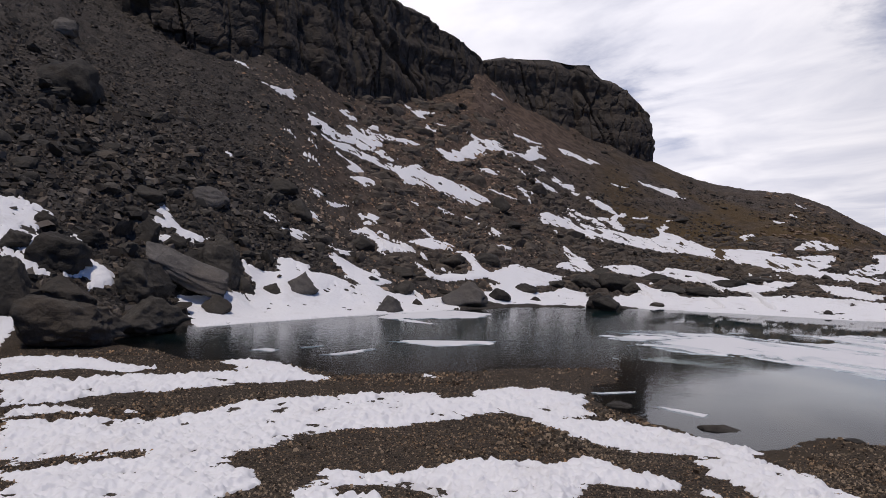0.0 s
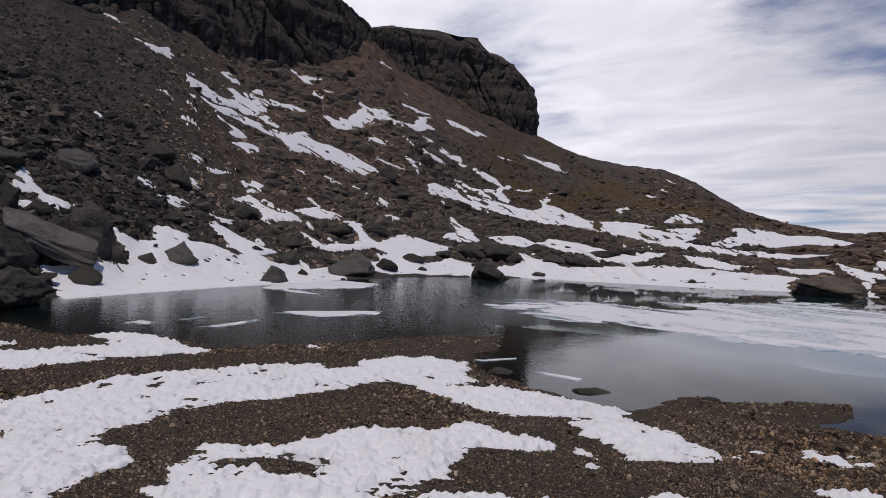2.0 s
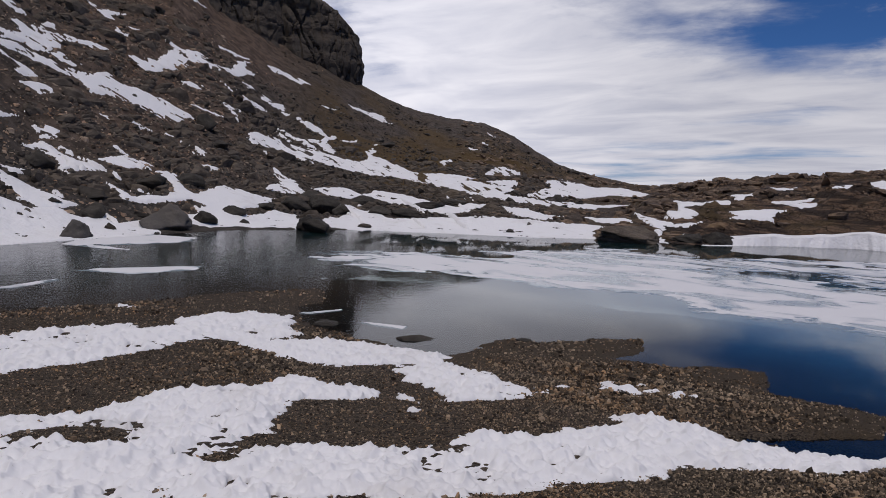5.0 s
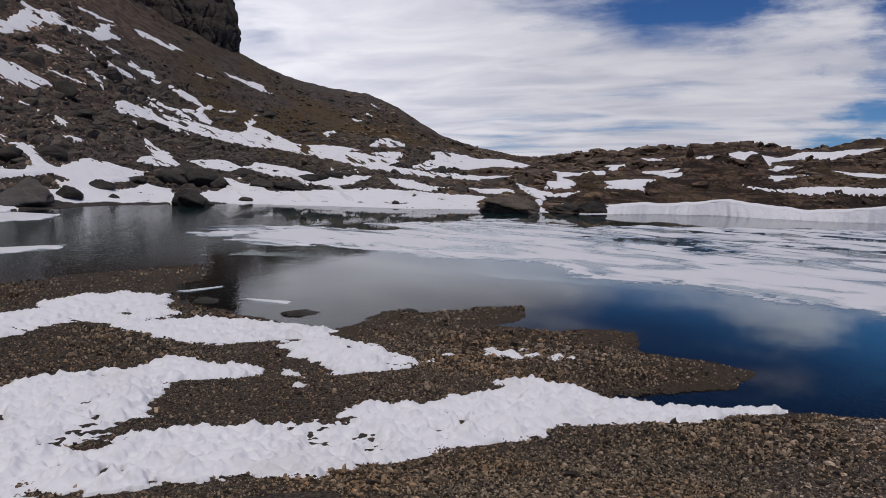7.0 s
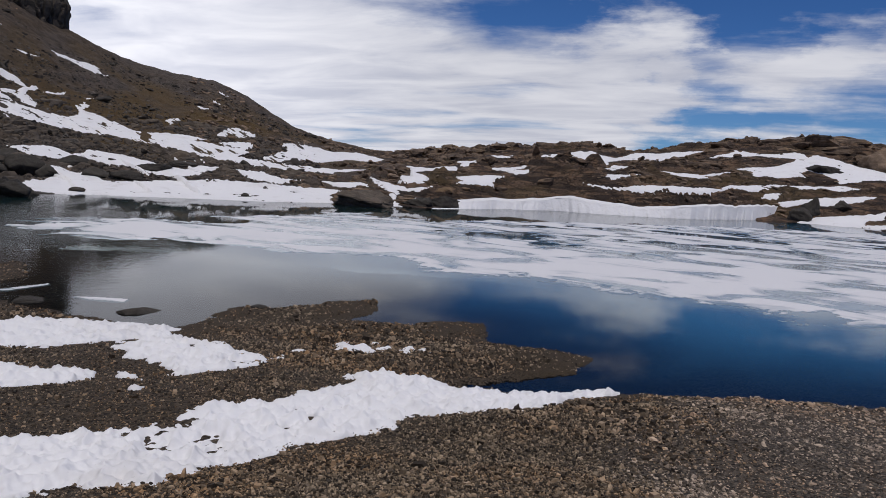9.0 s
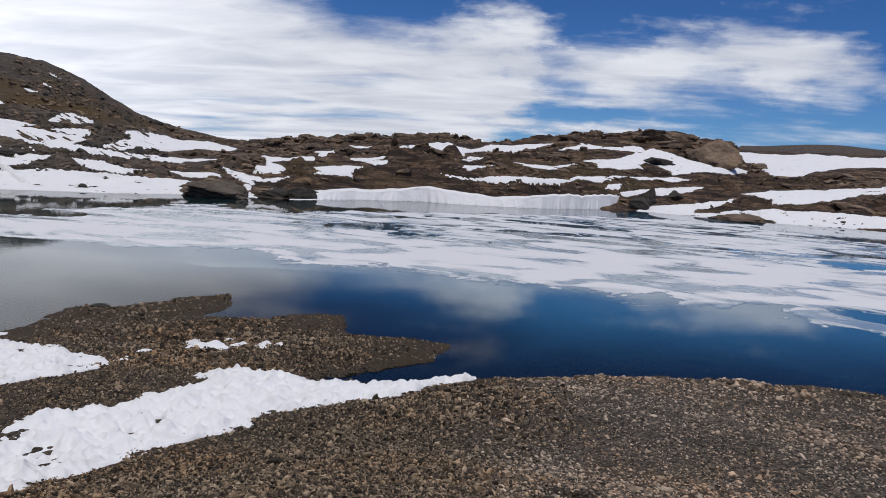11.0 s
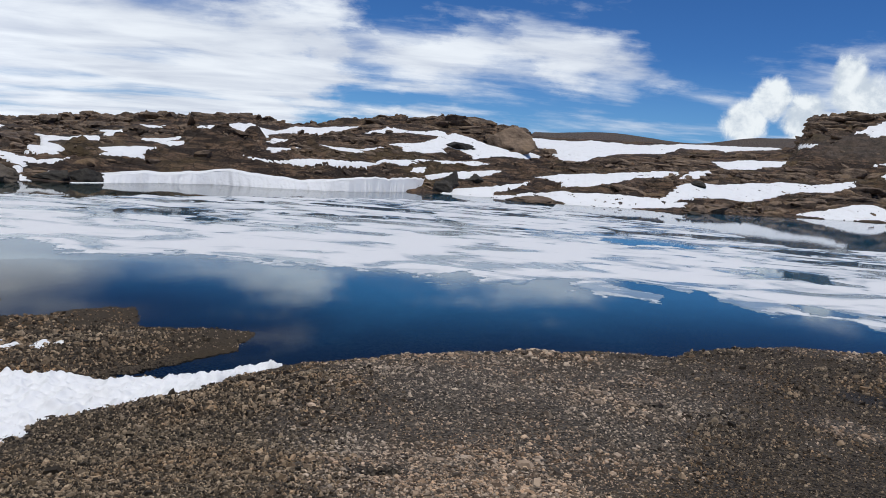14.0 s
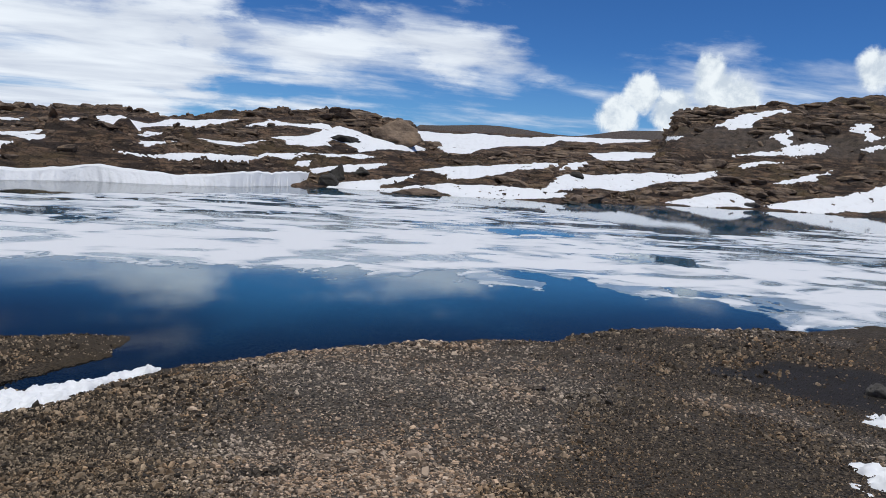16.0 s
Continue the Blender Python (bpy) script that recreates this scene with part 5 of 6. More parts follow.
snow_patch([(3.69, 9.20), (3.79, 8.88), (3.58, 8.61)], thick=0.07, ragged=0.16, scale=2.4, cups=0.125, speckle=0.9, az_step=0.11, r_ratio=0.0036, label="thin tongue of dirty snow on the gravel beach", seed=27)
snow_patch([(6.08, 9.92), (6.33, 9.77), (6.00, 9.42), (5.95, 9.59)], thick=0.08, ragged=0.16, scale=2.4, cups=0.125, speckle=0.9, az_step=0.11, r_ratio=0.0036, label="thin tongue of dirty snow on the gravel beach", seed=28)
snow_patch([(-0.60, 20.28), (-0.04, 20.40), (-0.11, 19.75), (-0.50, 19.56)], thick=0.06, ragged=0.16, scale=2.4, cups=0.125, speckle=0.9, az_step=0.11, r_ratio=0.0036, label="thin tongue of dirty snow on the gravel beach", seed=29)
snow_patch([(10.85, -4.22), (11.36, -4.93), (11.67, -5.61), (10.84, -5.25), (10.61, -4.64), (10.65, -4.38)], thick=0.12, ragged=0.16, scale=2.4, cups=0.125, speckle=0.9, az_step=0.11, r_ratio=0.0036, label="thin tongue of dirty snow on the gravel beach", seed=30)
snow_patch([(7.83, -3.07), (7.89, -3.33), (7.82, -3.50), (7.71, -3.83), (6.84, -3.44), (7.00, -3.14), (7.25, -2.95), (7.49, -3.19), (7.58, -3.14)], thick=0.14, ragged=0.16, scale=2.4, cups=0.125, speckle=0.9, az_step=0.11, r_ratio=0.0036, label="thin tongue of dirty snow on the gravel beach", seed=31)
def snow_over(x, y):
    r = np.hypot(x, y)
    return slope_snow(np.degrees(np.arctan2(x, y)), np.degrees(np.arctan2(height(x, y, False) - EYE, r)))


def make_slope_snow():
    a, rr = np.meshgrid(spread(-33, 112, 0.07), ring(26, 178, 0.0042))
    x, y = rr * np.sin(np.radians(a)), rr * np.cos(np.radians(a))
    ground, plain = height(x, y), np.maximum(height(x, y, False), 0.0)
    shore = np.interp(a, SHORE_AZ, SHORE_R) - 1.0
    ma, me = melted(a, np.degrees(np.arctan2(plain - EYE, rr)))
    ok = rr > shore
    fluted = 0.05 * fbm(x * 0.5, y * 0.5, 3, 313) + 0.07 * value_noise(a * 4.2, rr * 0.10, 311) * ease(a, 40, 55)
    rise = np.degrees(np.arctan2(plain - EYE, rr))
    streaks = fbm((0.9 * a - 0.44 * rise) * 0.8, (0.44 * a + 0.9 * rise) * 4.2, 4, 319, 0.6)
    streaks = np.where((a < 34) & (rise > -1.2), streaks, -9.0)
    rest, level = np.zeros((a.shape[0] - 1, a.shape[1] - 1), bool), ground - 0.08
    for o in SLOPE_SNOW:
        lo, hi = o.p.min(0) - 0.5, o.p.max(0) + 0.5
        m = ok & (ma > lo[0]) & (ma < hi[0]) & (me > lo[1]) & (me < hi[1])
        if not m.any():
            continue
        rows, cols = np.flatnonzero(m.any(1)), np.flatnonzero(m.any(0))
        w = (slice(max(rows[0] - 1, 0), rows[-1] + 2), slice(max(cols[0] - 1, 0), cols[-1] + 2))
        s = np.where(m[w], o.distance(ma[w], me[w]), -9.0)
        # stones come through where it lies thin
        s = np.minimum(s, 0.10 * (1.15 - fbm(x[w] * 0.9, y[w] * 0.9, 4, 317, 0.62)))
        # and it melts in streaks down the scree
        s = np.minimum(s, 0.10 * (0.82 - streaks[w]))
        z = np.where(s > 0, plain[w] + 0.03 + (0.02 + 0.12 * ease(plain[w], 0.1, 0.7) + fluted[w] * ease(plain[w], 0.1, 0.7)) * (1 - np.exp(-np.maximum(s, 0) / 0.10)), np.minimum(ground[w], plain[w]) - 0.08)
        top = np.maximum.reduce([s[:-1, :-1], s[1:, :-1], s[:-1, 1:], s[1:, 1:]])
        wide = hi[0] - lo[0] > 5
        label = "broad band of old snow across the far slope" if wide else "thin remnant of old snow on the slope"
        for k, piece in enumerate(islands(top > 0, 6)):
            if k == 0 or piece.sum() > 160:
                tagged(new("snow_patch", grid_mesh("snow_patch", x[w], y[w], z, piece, SNOW)), label, "snow patch", group="snow patches")
            else:
                rest[w[0].start:w[0].start + piece.shape[0], w[1].start:w[1].start + piece.shape[1]] |= piece
                level[w] = np.maximum(level[w], z)
    tagged(new("snow_crumbs", grid_mesh("snow_crumbs", x, y, level, rest, SNOW)), "scattered last crumbs of old snow beside the larger patches", "snow", kind="stuff")


make_slope_snow()
snow_wall([(39.4, 41.4), (42.4, 40.6), (45.3, 40.4), (47.8, 39.5), (51.2, 38.0), (51.9, 36.7), (53.4, 35.3), (55.6, 33.1), (59.0, 30.0), (64.8, 28.9), (70.9, 28.3), (76.3, 28.8)], [0.54, 0.79, 0.96, 0.93, 1.36, 1.36, 1.11, 0.97, 1.31, 1.63, 1.88, 1.68], 3.0, "tall melting snow bank with a fluted face over the water")
ice_sheet([(6.5, 32.3), (8.3, 29.9), (9.9, 27.6), (12.5, 25.6), (13.8, 23.5), (15.9, 20.8), (16.7, 17.4), (18.2, 14.9), (19.4, 10.6), (20.5, 8.4), (20.8, 7.4), (22.7, 7.5), (24.8, 6.3), (20.7, 5.7), (21.7, 4.2), (23.1, 3.4), (21.6, 2.4), (21.1, 1.1), (22.8, 0.4), (24.0, 1.7), (24.3, 0.1), (22.3, -1.4), (20.8, -2.6), (22.6, -3.0), (24.0, -4.6), (23.3, -5.6), (21.1, -5.9), (19.4, -6.1), (20.8, -8.6), (21.5, -10.7), (75.1, -36.0), (69.2, -27.3), (66.0, -20.4), (47.9, -6.4), (52.7, -2.8), (58.2, -0.6), (58.9, 5.4), (67.6, 11.6), (63.2, 18.6), (55.9, 23.9), (40.5, 29.6), (29.9, 32.8), (26.0, 36.5), (28.7, 37.3), (23.7, 36.3), (19.3, 35.4), (14.6, 35.5), (9.7, 35.0)],
          holes=[[(25.6, 28.0), (27.0, 26.0), (30.6, 25.8), (31.6, 23.3), (29.5, 22.4), (29.1, 20.5), (26.7, 20.2), (27.7, 22.0), (26.1, 23.5), (25.5, 24.8)],
                 [(38.8, 5.2), (41.5, 2.1), (43.7, -1.2), (41.9, -1.2), (38.2, 1.9), (37.7, 3.8)], [(33.6, 21.5), (38.0, 18.3), (40.7, 14.3), (39.2, 13.7), (36.7, 17.6)],
                 [(42.5, -0.6), (45.3, -5.5), (48.1, -10.8), (46.0, -10.4), (43.0, -5.2)], [(28.5, 32.8), (33.7, 30.5), (39.5, 26.3), (33.7, 28.4)],
                 [(32.2, -1.9), (33.6, -4.2), (33.8, -5.3), (31.7, -4.0)], [(15.5, 34.7), (17.5, 34.7), (19.0, 33.5), (16.5, 33.3)], [(21.3, 33.8), (23.8, 33.4), (24.2, 32.4), (21.7, 32.2)]],
          ragged=0.55, scale=0.30, rotten=0.62, az_step=0.13, r_ratio=0.0055, label="broad sheet of rotten grey-white ice with open leads", seed=108)
for k, floe in enumerate((
        [(-2.1, 28.4), (-1.4, 29.1), (2.4, 29.6), (2.0, 28.3), (-0.2, 27.3), (-1.3, 28.0)], [(-4.1, 24.3), (-2.4, 26.5), (-2.3, 26.0), (-3.4, 24.3)],
        [(-3.5, 38.6), (-1.7, 36.6), (-0.3, 35.9), (-1.5, 37.9), (2.5, 40.2), (3.1, 43.0), (0.7, 45.1), (-2.9, 40.9)], [(-6.7, 24.9), (-6.3, 25.7), (-5.6, 25.4), (-5.8, 24.7)],
        [(-5.2, 26.1), (-4.4, 26.8), (-4.3, 26.5), (-4.9, 25.8)], [(5.2, 17.7), (6.4, 16.7), (6.1, 16.4), (5.5, 17.0)], [(4.0, 19.0), (5.4, 19.4), (5.3, 19.1), (4.3, 18.8)])):
    ice_sheet(floe, ragged=0.04, scale=1.6, az_step=0.08, r_ratio=0.004, seed=109 + k)

# ---- boulders, scree and gravel ----
def sphere_mesh(level):
    bm = bmesh.new()
    bmesh.ops.create_icosphere(bm, subdivisions=level, radius=1.0)
    v = np.array([p.co[:] for p in bm.verts])
    t = np.array([[p.index for p in q.verts] for q in bm.faces])
    bm.free()
    return v, t


SPHERES = {level: sphere_mesh(level) for level in (1, 2, 3, 4, 5)}


def angular(level, seed, planes=14, soft=70.0, rough=0.06, boxy=0.42):
    """A rock shape: a ball cut by random planes, its arrises slightly worn."""
    rng = np.random.default_rng(seed)
    v, t = SPHERES[level]
    n = np.concatenate([np.repeat(np.eye(3), 2, 0) * np.array([1, -1] * 3)[:, None] + rng.normal(0, boxy, (6, 3)), rng.normal(size=(planes - 6, 3))])[:planes]
    n /= np.linalg.norm(n, axis=1, keepdims=True)
    h = np.concatenate([rng.uniform(0.6, 0.85, 6), rng.uniform(0.72, 1.0, planes - 6)])
    inv = np.maximum(v @ n.T / h, 1e-3)
    reach = np.mean(inv ** soft, 1) ** (-1 / soft) if soft else 1 / inv.max(1)
    reach = np.minimum(reach, 1.4)
    p = v * reach[:, None]
    if rough:
        q = p * 2.6 + seed * 3.7
        p = p * (1 + rough * (fbm(q[:, 0] + q[:, 2], q[:, 1] - 0.7 * q[:, 2], 4, seed) + 0.6 * fbm(q[:, 2] * 1.7, q[:, 0] - q[:, 1], 3, seed + 2)))[:, None]
    return p, t


def triangles(name, v, t, mat, smooth=False):
    me = bpy.data.meshes.new(name)
    me.vertices.add(len(v))
    me.vertices.foreach_set("co", v.astype(np.float32).ravel())
    me.loops.add(t.size)
    me.loops.foreach_set("vertex_index", t.astype(np.int32).ravel())
    me.polygons.add(len(t))
    me.polygons.foreach_set("loop_start", np.arange(0, t.size, 3, dtype=np.int32))
    me.polygons.foreach_set("use_smooth", np.full(len(t), smooth))
    me.materials.append(mat)
    me.update(calc_edges=True)
    return me


def ground_at(x, y):
    return float(height(np.array([x]), np.array([y]))[0])


def boulder(x, y, wide, tall, mat, level, seed, label):
    p, t = angular(level + 1, seed, 15, 0, 0.08, 0.55)
    q = p * 4.0 + 0.37 * seed
    p = p * (1 - 0.08 * np.abs(value_noise(q[:, 0] + 0.6 * q[:, 2], q[:, 1] - 0.5 * q[:, 2], seed)) - 0.05 * np.abs(value_noise(q[:, 2] * 3.1 + q[:, 1], q[:, 0] * 1.2, seed + 1)))[:, None]
    p = p - 0.5 * (p.max(0) + p.min(0))
    p = p / (0.5 * (p.max(0) - p.min(0)))
    az = math.atan2(x, y)
    deep = wide * 0.8
    p[:, :2] *= (1 - 0.28 * np.clip(p[:, 2:] + 0.35, 0, 1.2))
    p[:, :2] /= 0.5 * (p[:, :2].max(0) - p[:, :2].min(0))
    local = p * np.array([wide / 2, deep / 2, 0.62 * tall])
    c, s = math.cos(-az), math.sin(-az)
    local = np.stack([c * local[:, 0] - s * local[:, 1], s * local[:, 0] + c * local[:, 1], local[:, 2]], 1)
    ob = new("boulder", triangles("boulder", local, t, mat, smooth=True))
    d = math.hypot(x, y)
    x, y = x * (1 + 0.25 * deep / d), y * (1 + 0.25 * deep / d)
    ob.location = (x, y, max(ground_at(x * (1 - 0.3 * deep / d), y * (1 - 0.3 * deep / d)), -0.1) + 0.36 * tall)
    return tagged(ob, label, "boulder", group="boulders")


def scatter(name, places, sizes, level, mat, seed, squash=0.7, sink=0.25, kinds=12):
    """Many loose stones in one mesh."""
    rng = np.random.default_rng(seed)
    shapes = []
    for k in range(kinds):
        if level == 0:
            box = np.array([[i, j, l] for l in (-1, 1) for j in (-1, 1) for i in (-1, 1)], float) * rng.uniform(0.55, 1.0, (8, 3))
            box[4:, :2] *= rng.uniform(0.4, 0.9)
            tri = np.array([[4, 5, 6], [5, 7, 6], [0, 1, 4], [1, 5, 4], [2, 6, 3], [3, 6, 7], [0, 4, 2], [2, 4, 6], [1, 3, 5], [3, 7, 5]])
            shapes.append((box, tri))
        else:
            shapes.append(angular(level, seed * 31 + k, 11, 0, 0.0))
    vs, ts, base = [], [], 0
    pick = rng.integers(0, kinds, len(places))
    for k, (p, t) in enumerate(shapes):
        m = np.where(pick == k)[0]
        if not len(m):
            continue
        n = len(m)
        turn, tilt = rng.uniform(0, 2 * np.pi, n), rng.normal(0, 0.22, (n, 2))
        stretch = np.stack([rng.uniform(0.7, 1.7, n), rng.uniform(0.5, 1.0, n), squash * rng.uniform(0.6, 1.1, n)], 1) * sizes[m, None] * 0.5
        q = p[None] * stretch[:, None]
        q = np.stack([q[..., 0], q[..., 1], q[..., 2] + tilt[:, None, 0] * q[..., 0] + tilt[:, None, 1] * q[..., 1]], -1)
        c, s = np.cos(turn)[:, None], np.sin(turn)[:, None]
        q = np.stack([c * q[..., 0] - s * q[..., 1], s * q[..., 0] + c * q[..., 1], q[..., 2]], -1)
        q = q + places[m][:, None]
        q[..., 2] += (0.5 - sink) * (sizes[m] * squash)[:, None] * 0.6
        vs.append(q.reshape(-1, 3))
        ts.append((t[None] + base + len(p) * np.arange(n)[:, None, None]).reshape(-1, 3))
        base += n * len(p)
    return new(name, triangles(name, np.concatenate(vs), np.concatenate(ts), mat))


def sprinkle(count, az_lo, az_hi, r_lo, r_hi, seed, power=1.0):
    """Random places, denser close by."""
    rng = np.random.default_rng(seed)
    az = np.radians(rng.uniform(az_lo, az_hi, count))
    u = rng.uniform(0, 1, count) ** power
    r = r_lo * (r_hi / r_lo) ** u
    return r * np.sin(az), r * np.cos(az), r, np.degrees(az), rng


def on_snow(x, y):
    s = np.full(x.shape, -9.0)
    for outline, holes, ragged, scale, seed in SNOW_FIELDS:
        s = np.maximum(s, cover(x, y, outline, holes, ragged, scale, seed))
    return s


def make_scree():
    x, y, r, az, rng = sprinkle(128000, -44, 34, 27, 140, 401, 0.8)
    z = height(x, y)
    band = fbm(x * 0.06, y * 0.06, 3, 403) + 0.5 * ease(az, 0, -20) + 0.25 * ease(az, -6, 4) * ease(r, 60, 75) - 0.2 * ease(az, 16, 28) * ease(r, 100, 125) + 0.35 * ease(r, 75, 50)
    far = np.interp(az, SHORE_AZ, SHORE_R) + 0.5
    ok = (r > far) & (band > rng.uniform(-0.5, 0.9, len(x))) & (z > 0.3)
    x, y, z, r, az = x[ok], y[ok], z[ok], r[ok], az[ok]
    coarse = 0.48 + 0.45 * ease(az, 0, -18) * ease(r, 64, 48) + 0.35 * ease(r, 62, 50)
    size = np.minimum(0.10 + 0.0032 * r * coarse * rng.lognormal(-0.25, 0.72, len(x)), 1.7)
    ok = snow_over(x, y) < 0.0 + 2.2 * (rng.uniform(0, 1, len(x)) < 0.035)
    x, y, z, size, az = x[ok], y[ok], z[ok], size[ok], az[ok]
    big = size > 0.85
    left = ~big & (az + 5 * fbm(x * 0.05, y * 0.05, 3, 43) + rng.normal(0, 2.5, len(x)) < -8) | ~big & (az + 3 * fbm(x * 0.04, y * 0.04, 3, 46) + rng.normal(0, 2.5, len(x)) > 7)
    brown = ~big & ~left
    at = np.stack([x, y, z], 1)
    tagged(scatter("scree", at[brown], size[brown], 0, SCREE, 405, squash=0.6, kinds=24), "brown loose angular stones of the scree slope", "scree", kind="stuff")
    tagged(scatter("dark_shaded_scree", at[left], size[left], 0, DARK_SHADED_SCREE, 406, squash=0.6, kinds=24), "dark grey angular stones below the rock wall, with its shade in their colour", "scree", kind="stuff")
    tagged(scatter("blocks", at[big], size[big], 2, DARK_ROCK, 407, kinds=24), "larger dark fallen blocks on the scree slope", "rocks", kind="stuff")


def make_hill_rocks():
    x, y, r, az, rng = sprinkle(15000, 24, 116, 52, 150, 411, 0.9)
    z = height(x, y)
    far = np.interp(az, SHORE_AZ, SHORE_R) + 0.3
    ok = (r > far) & (fbm(x * 0.09, y * 0.09, 3, 413) > rng.uniform(-0.2, 0.9, len(x))) & (z > 0.05)
    ok = ok & (snow_over(x, y) < -0.03)
    x, y, z, r = x[ok], y[ok], z[ok], r[ok]
    size = np.minimum(0.12 + 0.004 * r * rng.lognormal(0.0, 0.6, len(x)), 1.5)
    tagged(scatter("ledge_rocks", np.stack([x, y, z], 1), size, 1, BROWN_ROCK, 415, squash=0.5, sink=0.35), "broken brown slabs on the rock hills", "rocks", kind="stuff")


def make_ledges(az_lo, az_hi, r_lo, r_hi, count, mat, seed, label, size=0.022, worn=0.0, thick=1.0):
    """Bedrock slabs that break out of the hills along their contours."""
    x, y, r, az, rng = sprinkle(count, az_lo, az_hi, r_lo, r_hi, seed, 0.95)
    z = height(x, y, False)
    far = np.interp(az, SHORE_AZ, SHORE_R) + 0.8
    long = np.minimum(size * r * rng.lognormal(0, 0.6, len(x)), 4.2)
    ok = (r > far + 0.3 * long + 4.5 * (az > 42) * (az < 73)) & (z > 0.1) & (snow_over(x, y) < -0.22 * np.degrees(long / r)) & (fbm(x * 0.05, y * 0.05, 3, 433) > rng.uniform(-0.7, 0.5, len(x)))
    ok &= ~((az > 97) & (z > 8) & (z < 13))          # a fan of dark scree under the knoll
    ok &= ~((az > 76.5) & (az < 96) & (r > 150)) & ((az > 40) | (r < 112))
    x, y, r, long = x[ok], y[ok], r[ok], long[ok]
    z = height(x, y)
    n = len(x)
    gx, gy = height(x + 2, y, False) - height(x - 2, y, False), height(x, y + 2, False) - height(x, y - 2, False)
    turn = np.arctan2(-gx, gy) + rng.normal(0, 0.25, n)
    vs, ts, base = [], [], 0
    shapes = [angular(3 if worn else 2, 4300 + k, 13, worn, 0.14 if worn else 0.06) for k in range(28)]
    for k in range(n):
        p, t = shapes[k % 28]
        q = p * np.array([long[k] * 0.6, long[k] * rng.uniform(0.16, 0.32), thick * long[k] * rng.uniform(0.09, 0.19) + 0.12])
        q[:, 2] += q[:, 0] * rng.normal(0, 0.07) + q[:, 1] * rng.normal(-0.05, 0.08)
        c, s = math.cos(turn[k]), math.sin(turn[k])
        vs.append(np.stack([c * q[:, 0] - s * q[:, 1] + x[k], s * q[:, 0] + c * q[:, 1] + y[k], q[:, 2] + z[k] - (0.03 + 0.03 * (r[k] > 104)) * thick * long[k]], 1))
        ts.append(t + base)
        base += len(p)
    tagged(new("rock_ledges", triangles("rock_ledges", np.concatenate(vs), np.concatenate(ts), mat, smooth=worn > 0)), label, "rock ledges", kind="stuff")


def make_flecks():
    """Remnants of snow strewn over the scree, too many to count."""
    a, rr = np.meshgrid(spread(-14, 34, 0.12), ring(44, 150, 0.004))
    x, y = rr * np.sin(np.radians(a)), rr * np.cos(np.radians(a))
    u, v = down_the_scree(x, y)
    s = fbm(u * 0.22, v * 1.9, 5, 441, 0.6) + 0.45 * fbm(x * 0.05, y * 0.05, 2, 443)
    s = s - 1.12 - 0.5 * ease(a, 20, 34) - 0.5 * ease(a, -8, -14) - 0.35 * ease(rr, 95, 140)
    s = np.where(rr > np.interp(a, SHORE_AZ, SHORE_R) + 2, s, -1) * 2.0
    ground = height(x, y)
    z = np.where(s > 0, ground + 0.10 + 0.25 * (1 - np.exp(-np.maximum(s, 0) / 0.3)), ground - 0.1)
    top = np.maximum.reduce([s[:-1, :-1], s[1:, :-1], s[:-1, 1:], s[1:, 1:]])
    tagged(new("snow_flecks", grid_mesh("snow_flecks", x, y, z, top > 0, SNOW)), "small remnants of old snow strewn over the scree", "snow", kind="stuff")


def strew(count, az_lo, az_hi, r_lo, r_hi, seed):
    rng = np.random.default_rng(seed)
    az, r = rng.uniform(az_lo, az_hi, count), r_lo * (r_hi / r_lo) ** rng.uniform(0, 1, count)
    return r * np.sin(np.radians(az)), r * np.cos(np.radians(az)), r, az


def make_gravel():
    near, rest = strew(135000, 26, 117, 3.0, 19, 421), strew(120000, -36, 60, 5.2, 27, 422)
    behind = strew(6000, 117, 324, 2.0, 14, 431)
    feet = strew(4000, -180, 180, 0.5, 3.0, 432)
    x, y, r, az = (np.concatenate(four) for four in zip(near, rest, behind, feet))
    rng = np.random.default_rng(424)
    inside = BEACH.distance(x, y)
    ok = (inside + 0.2 * fbm(x * 0.8, y * 0.8, 3, 429) > 0.0) & (on_snow(x, y) < 0.10) & (np.maximum(0.75 * sandy(x, y), mud_and_pit(x, y)) < rng.uniform(0.25, 1.1, len(x)))
    x, y, r = x[ok], y[ok], r[ok]
    z = height(x, y)
    patchy = 0.8 + 0.6 * fbm(x * 0.45, y * 0.45, 3, 423)
    wet = dampness(x, y)
    size = np.clip((0.002 + (0.0033 - 0.0010 * wet) * np.minimum(r, 14)) * np.clip(patchy, 0.65, 1.25) * rng.lognormal(-0.06, 0.46, len(x)), 0.008, 0.13)
    ok = z > -0.06
    damp = ok & (wet > rng.uniform(0.2, 0.8, len(x)))
    dry = ok & ~damp
    at = np.stack([x, y, z], 1)
    tagged(scatter("gravel", at[dry], size[dry], 0, PEBBLES, 425, squash=0.5, sink=0.0, kinds=16), "angular dry grey-brown shale gravel of the bank", "gravel", kind="stuff")
    tagged(scatter("damp_gravel", at[damp], size[damp], 0, DAMP_PEBBLES, 427, squash=0.8, sink=0.0, kinds=16), "dark damp shale gravel among the snow", "gravel", kind="stuff")


boulder(-12.41, 23.67, 3.76, 1.79, DARK_ROCK, 4, 300, "dark angular boulder fallen from the cliff")
boulder(-13.41, 32.27, 2.67, 2.17, DARK_ROCK, 4, 301, "dark angular boulder fallen from the cliff")
boulder(-11.44, 28.15, 3.42, 1.65, DARK_ROCK, 4, 302, "dark angular boulder fallen from the cliff")
boulder(-12.03, 38.16, 2.73, 2.41, DARK_ROCK, 4, 304, "dark angular boulder fallen from the cliff")
